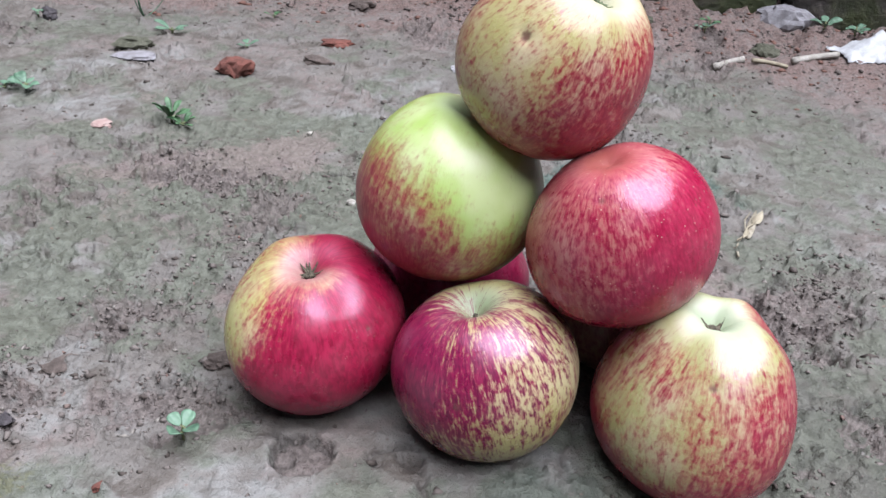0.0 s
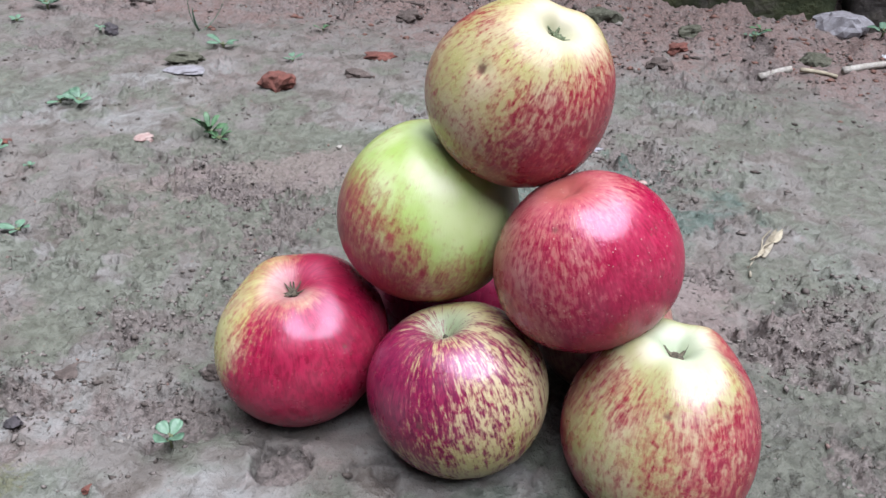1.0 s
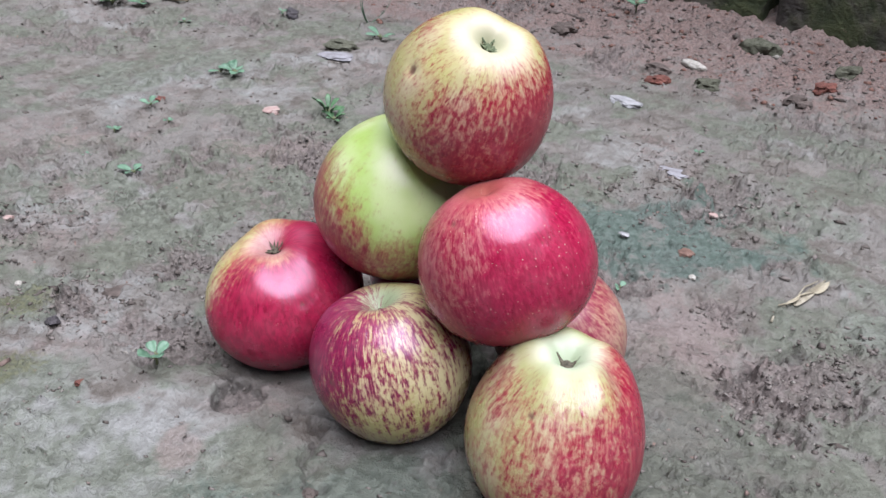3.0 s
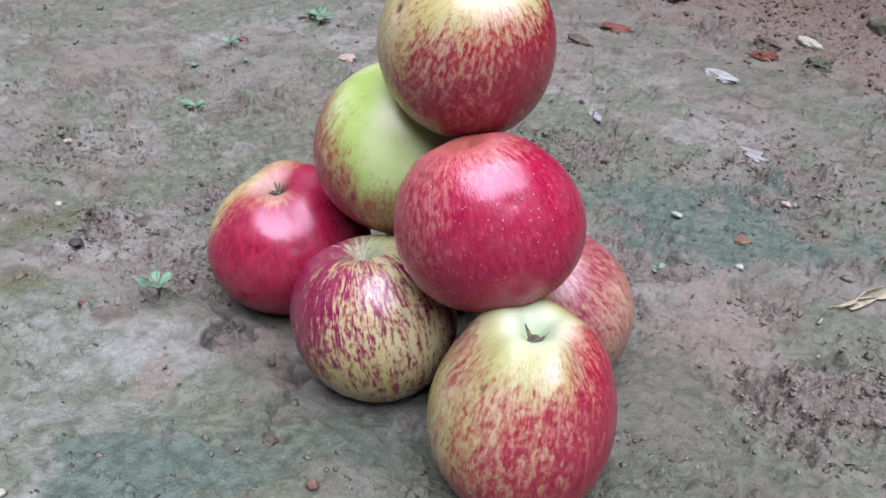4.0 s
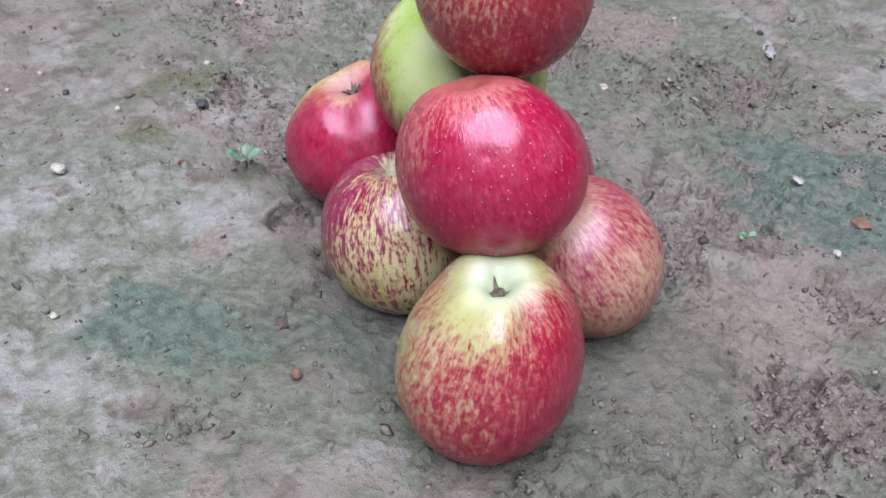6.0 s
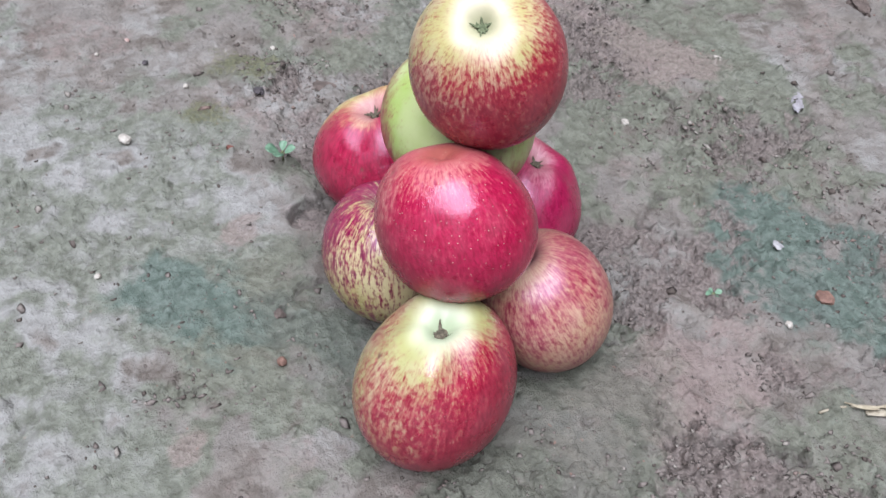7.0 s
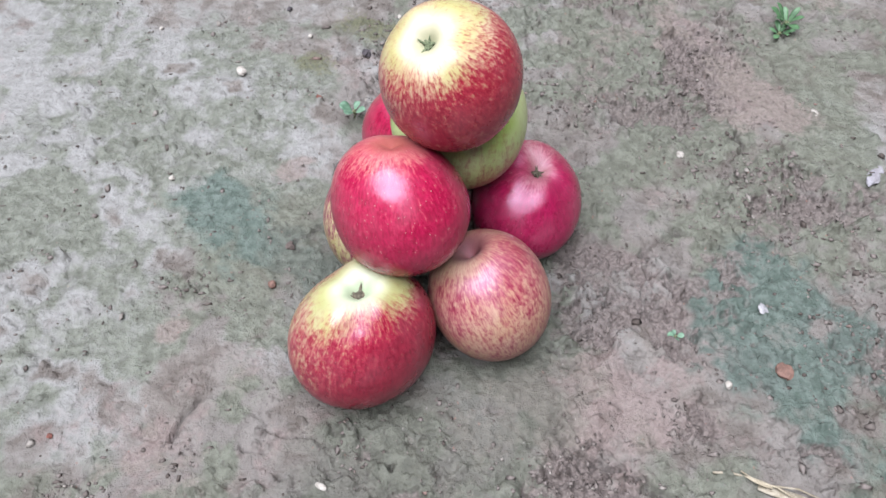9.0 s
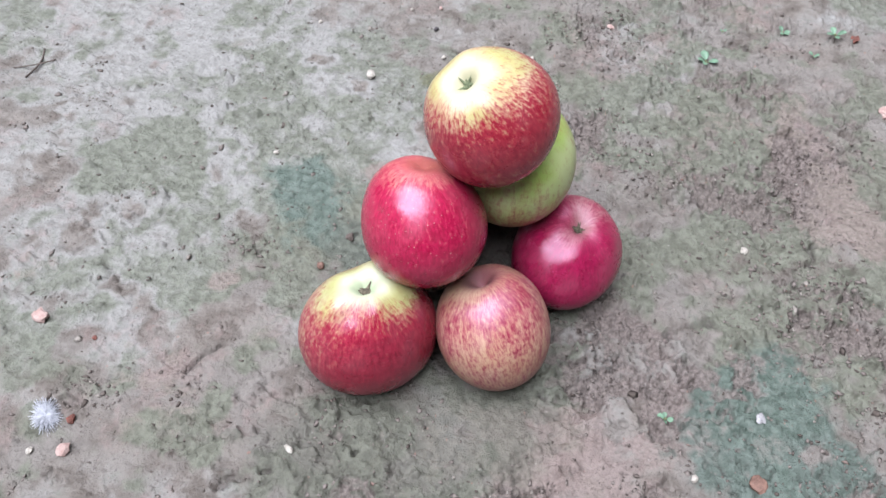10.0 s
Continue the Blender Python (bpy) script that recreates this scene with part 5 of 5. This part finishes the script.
# ---- moss cushions and loose crumbs ----
def crumbs(name, count, seed, pick, size, material, label):
    """Thousands of small angular grains strewn where pick() is high."""
    rs = np.random.RandomState(seed)
    pts = np.zeros((0, 2))
    while len(pts) < count:
        c = np.stack([rs.uniform(-0.62, 0.50, 60000), rs.uniform(-0.12, 1.0, 60000)], 1)
        keep = (rs.uniform(0, 1, len(c)) < pick(c[:, 0], c[:, 1])) & (c[:, 1] < wall_y(c[:, 0]) - 0.01)
        pts = np.concatenate([pts, c[keep]])
    pts = pts[:count]
    r = size(rs, pts)
    z = ground_height(pts[:, 0], pts[:, 1])
    base = np.array([(1, 0, 0), (-0.5, 0.87, 0), (-0.5, -0.87, 0), (0.5, 0.87, 0.55), (-1, 0, 0.6), (0.5, -0.87, 0.5), (0, 0, 1.05), (0, 0, -0.5)])
    tri = np.array([(0, 3, 5), (3, 1, 4), (4, 2, 5), (3, 6, 5), (3, 4, 6), (4, 5, 6), (0, 1, 3), (1, 2, 4), (2, 0, 5), (0, 7, 1), (1, 7, 2), (2, 7, 0)])
    n = len(base)
    ang = rs.uniform(0, 2 * math.pi, count)
    jit = base[None] * (1 + rs.uniform(-0.35, 0.35, (count, n, 3)))
    stretch = rs.uniform(0.6, 1.5, (count, 1))
    x = (jit[:, :, 0] * np.cos(ang)[:, None] - jit[:, :, 1] * np.sin(ang)[:, None]) * r[:, None] * stretch + pts[:, :1]
    y = (jit[:, :, 0] * np.sin(ang)[:, None] + jit[:, :, 1] * np.cos(ang)[:, None]) * r[:, None] / stretch + pts[:, 1:]
    zz = jit[:, :, 2] * r[:, None] * 0.7 + z[:, None] - 0.1 * r[:, None]
    co = np.stack([x, y, zz], 2).reshape(-1, 3).astype(np.float32)
    f = (tri[None] + (np.arange(count) * n)[:, None, None]).reshape(-1, 3).astype(np.int32)
    me = bpy.data.meshes.new(name)
    me.vertices.add(len(co))
    me.vertices.foreach_set("co", co.ravel())
    me.loops.add(f.size)
    me.loops.foreach_set("vertex_index", f.ravel())
    me.polygons.add(len(f))
    me.polygons.foreach_set("loop_start", np.arange(0, f.size, 3, dtype=np.int32))
    me.update(calc_edges=True)
    return tagged(part(name, me, material), label, "crumbs", kind="stuff")


def crumb_density(x, y):
    d = 0.02 + 0.55 * smooth(-0.05, 0.45, fbm(x, y, 18, 3, 301, 0.6)) * smooth(-0.1, 0.4, fbm(x, y, 60, 2, 311)) + 0.3 * smooth(0.2, 0.5, fbm(x, y, 75, 2, 317))
    for cx, cy, r in ROUGH:
        d = d + 0.9 * blob(x, y, cx, cy, r)
    d = d + 0.5 * smooth(0.24, 0.05, wall_y(x) - y)
    near = np.exp(-((x - 0.02) / 0.33) ** 2 - ((y - 0.34) / 0.4) ** 2)
    return np.clip(d * (0.25 + 0.75 * near), 0, 1)


crumbs("soil_crumbs", 15000, 5, crumb_density, lambda rs, p: 0.00035 + 0.0011 * rs.uniform(0, 1, len(p)) ** 3.2 + 0.0012 * smooth(0.5, 0.9, p[:, 1]) * rs.uniform(0, 1, len(p)) ** 2,
       CRUMBS, "fine dark and reddish crumbs of soil scattered about")
crumbs("loose_soil", 2600, 21, lambda x, y: np.clip(sum(blob(x, y, cx, cy, r * 0.9) for cx, cy, r in ROUGH) * (0.45 + 0.9 * fbm(x, y, 70, 2, 341)), 0, 1),
       lambda rs, p: 0.0004 + 0.0014 * rs.uniform(0, 1, len(p)) ** 3, CRUMBS, "loose brown crumbled soil in broken patches")
crumbs("rubble", 1500, 9, lambda x, y: 0.9 * smooth(0.26, 0.06, wall_y(x) - y + 0.06 * fbm(x, y, 12, 2, 331)),
       lambda rs, p: 0.0009 + 0.0030 * rs.uniform(0, 1, len(p)) ** 3, RUBBLE, "reddish brick and earth rubble along the wall")
crumbs("soil_clods", 900, 33, lambda x, y: np.clip(crumb_density(x, y) * 1.4, 0, 1),
       lambda rs, p: 0.0011 + 0.0019 * rs.uniform(0, 1, len(p)) ** 2.2, CRUMBS, "small lumps of earth lying on trodden soil")
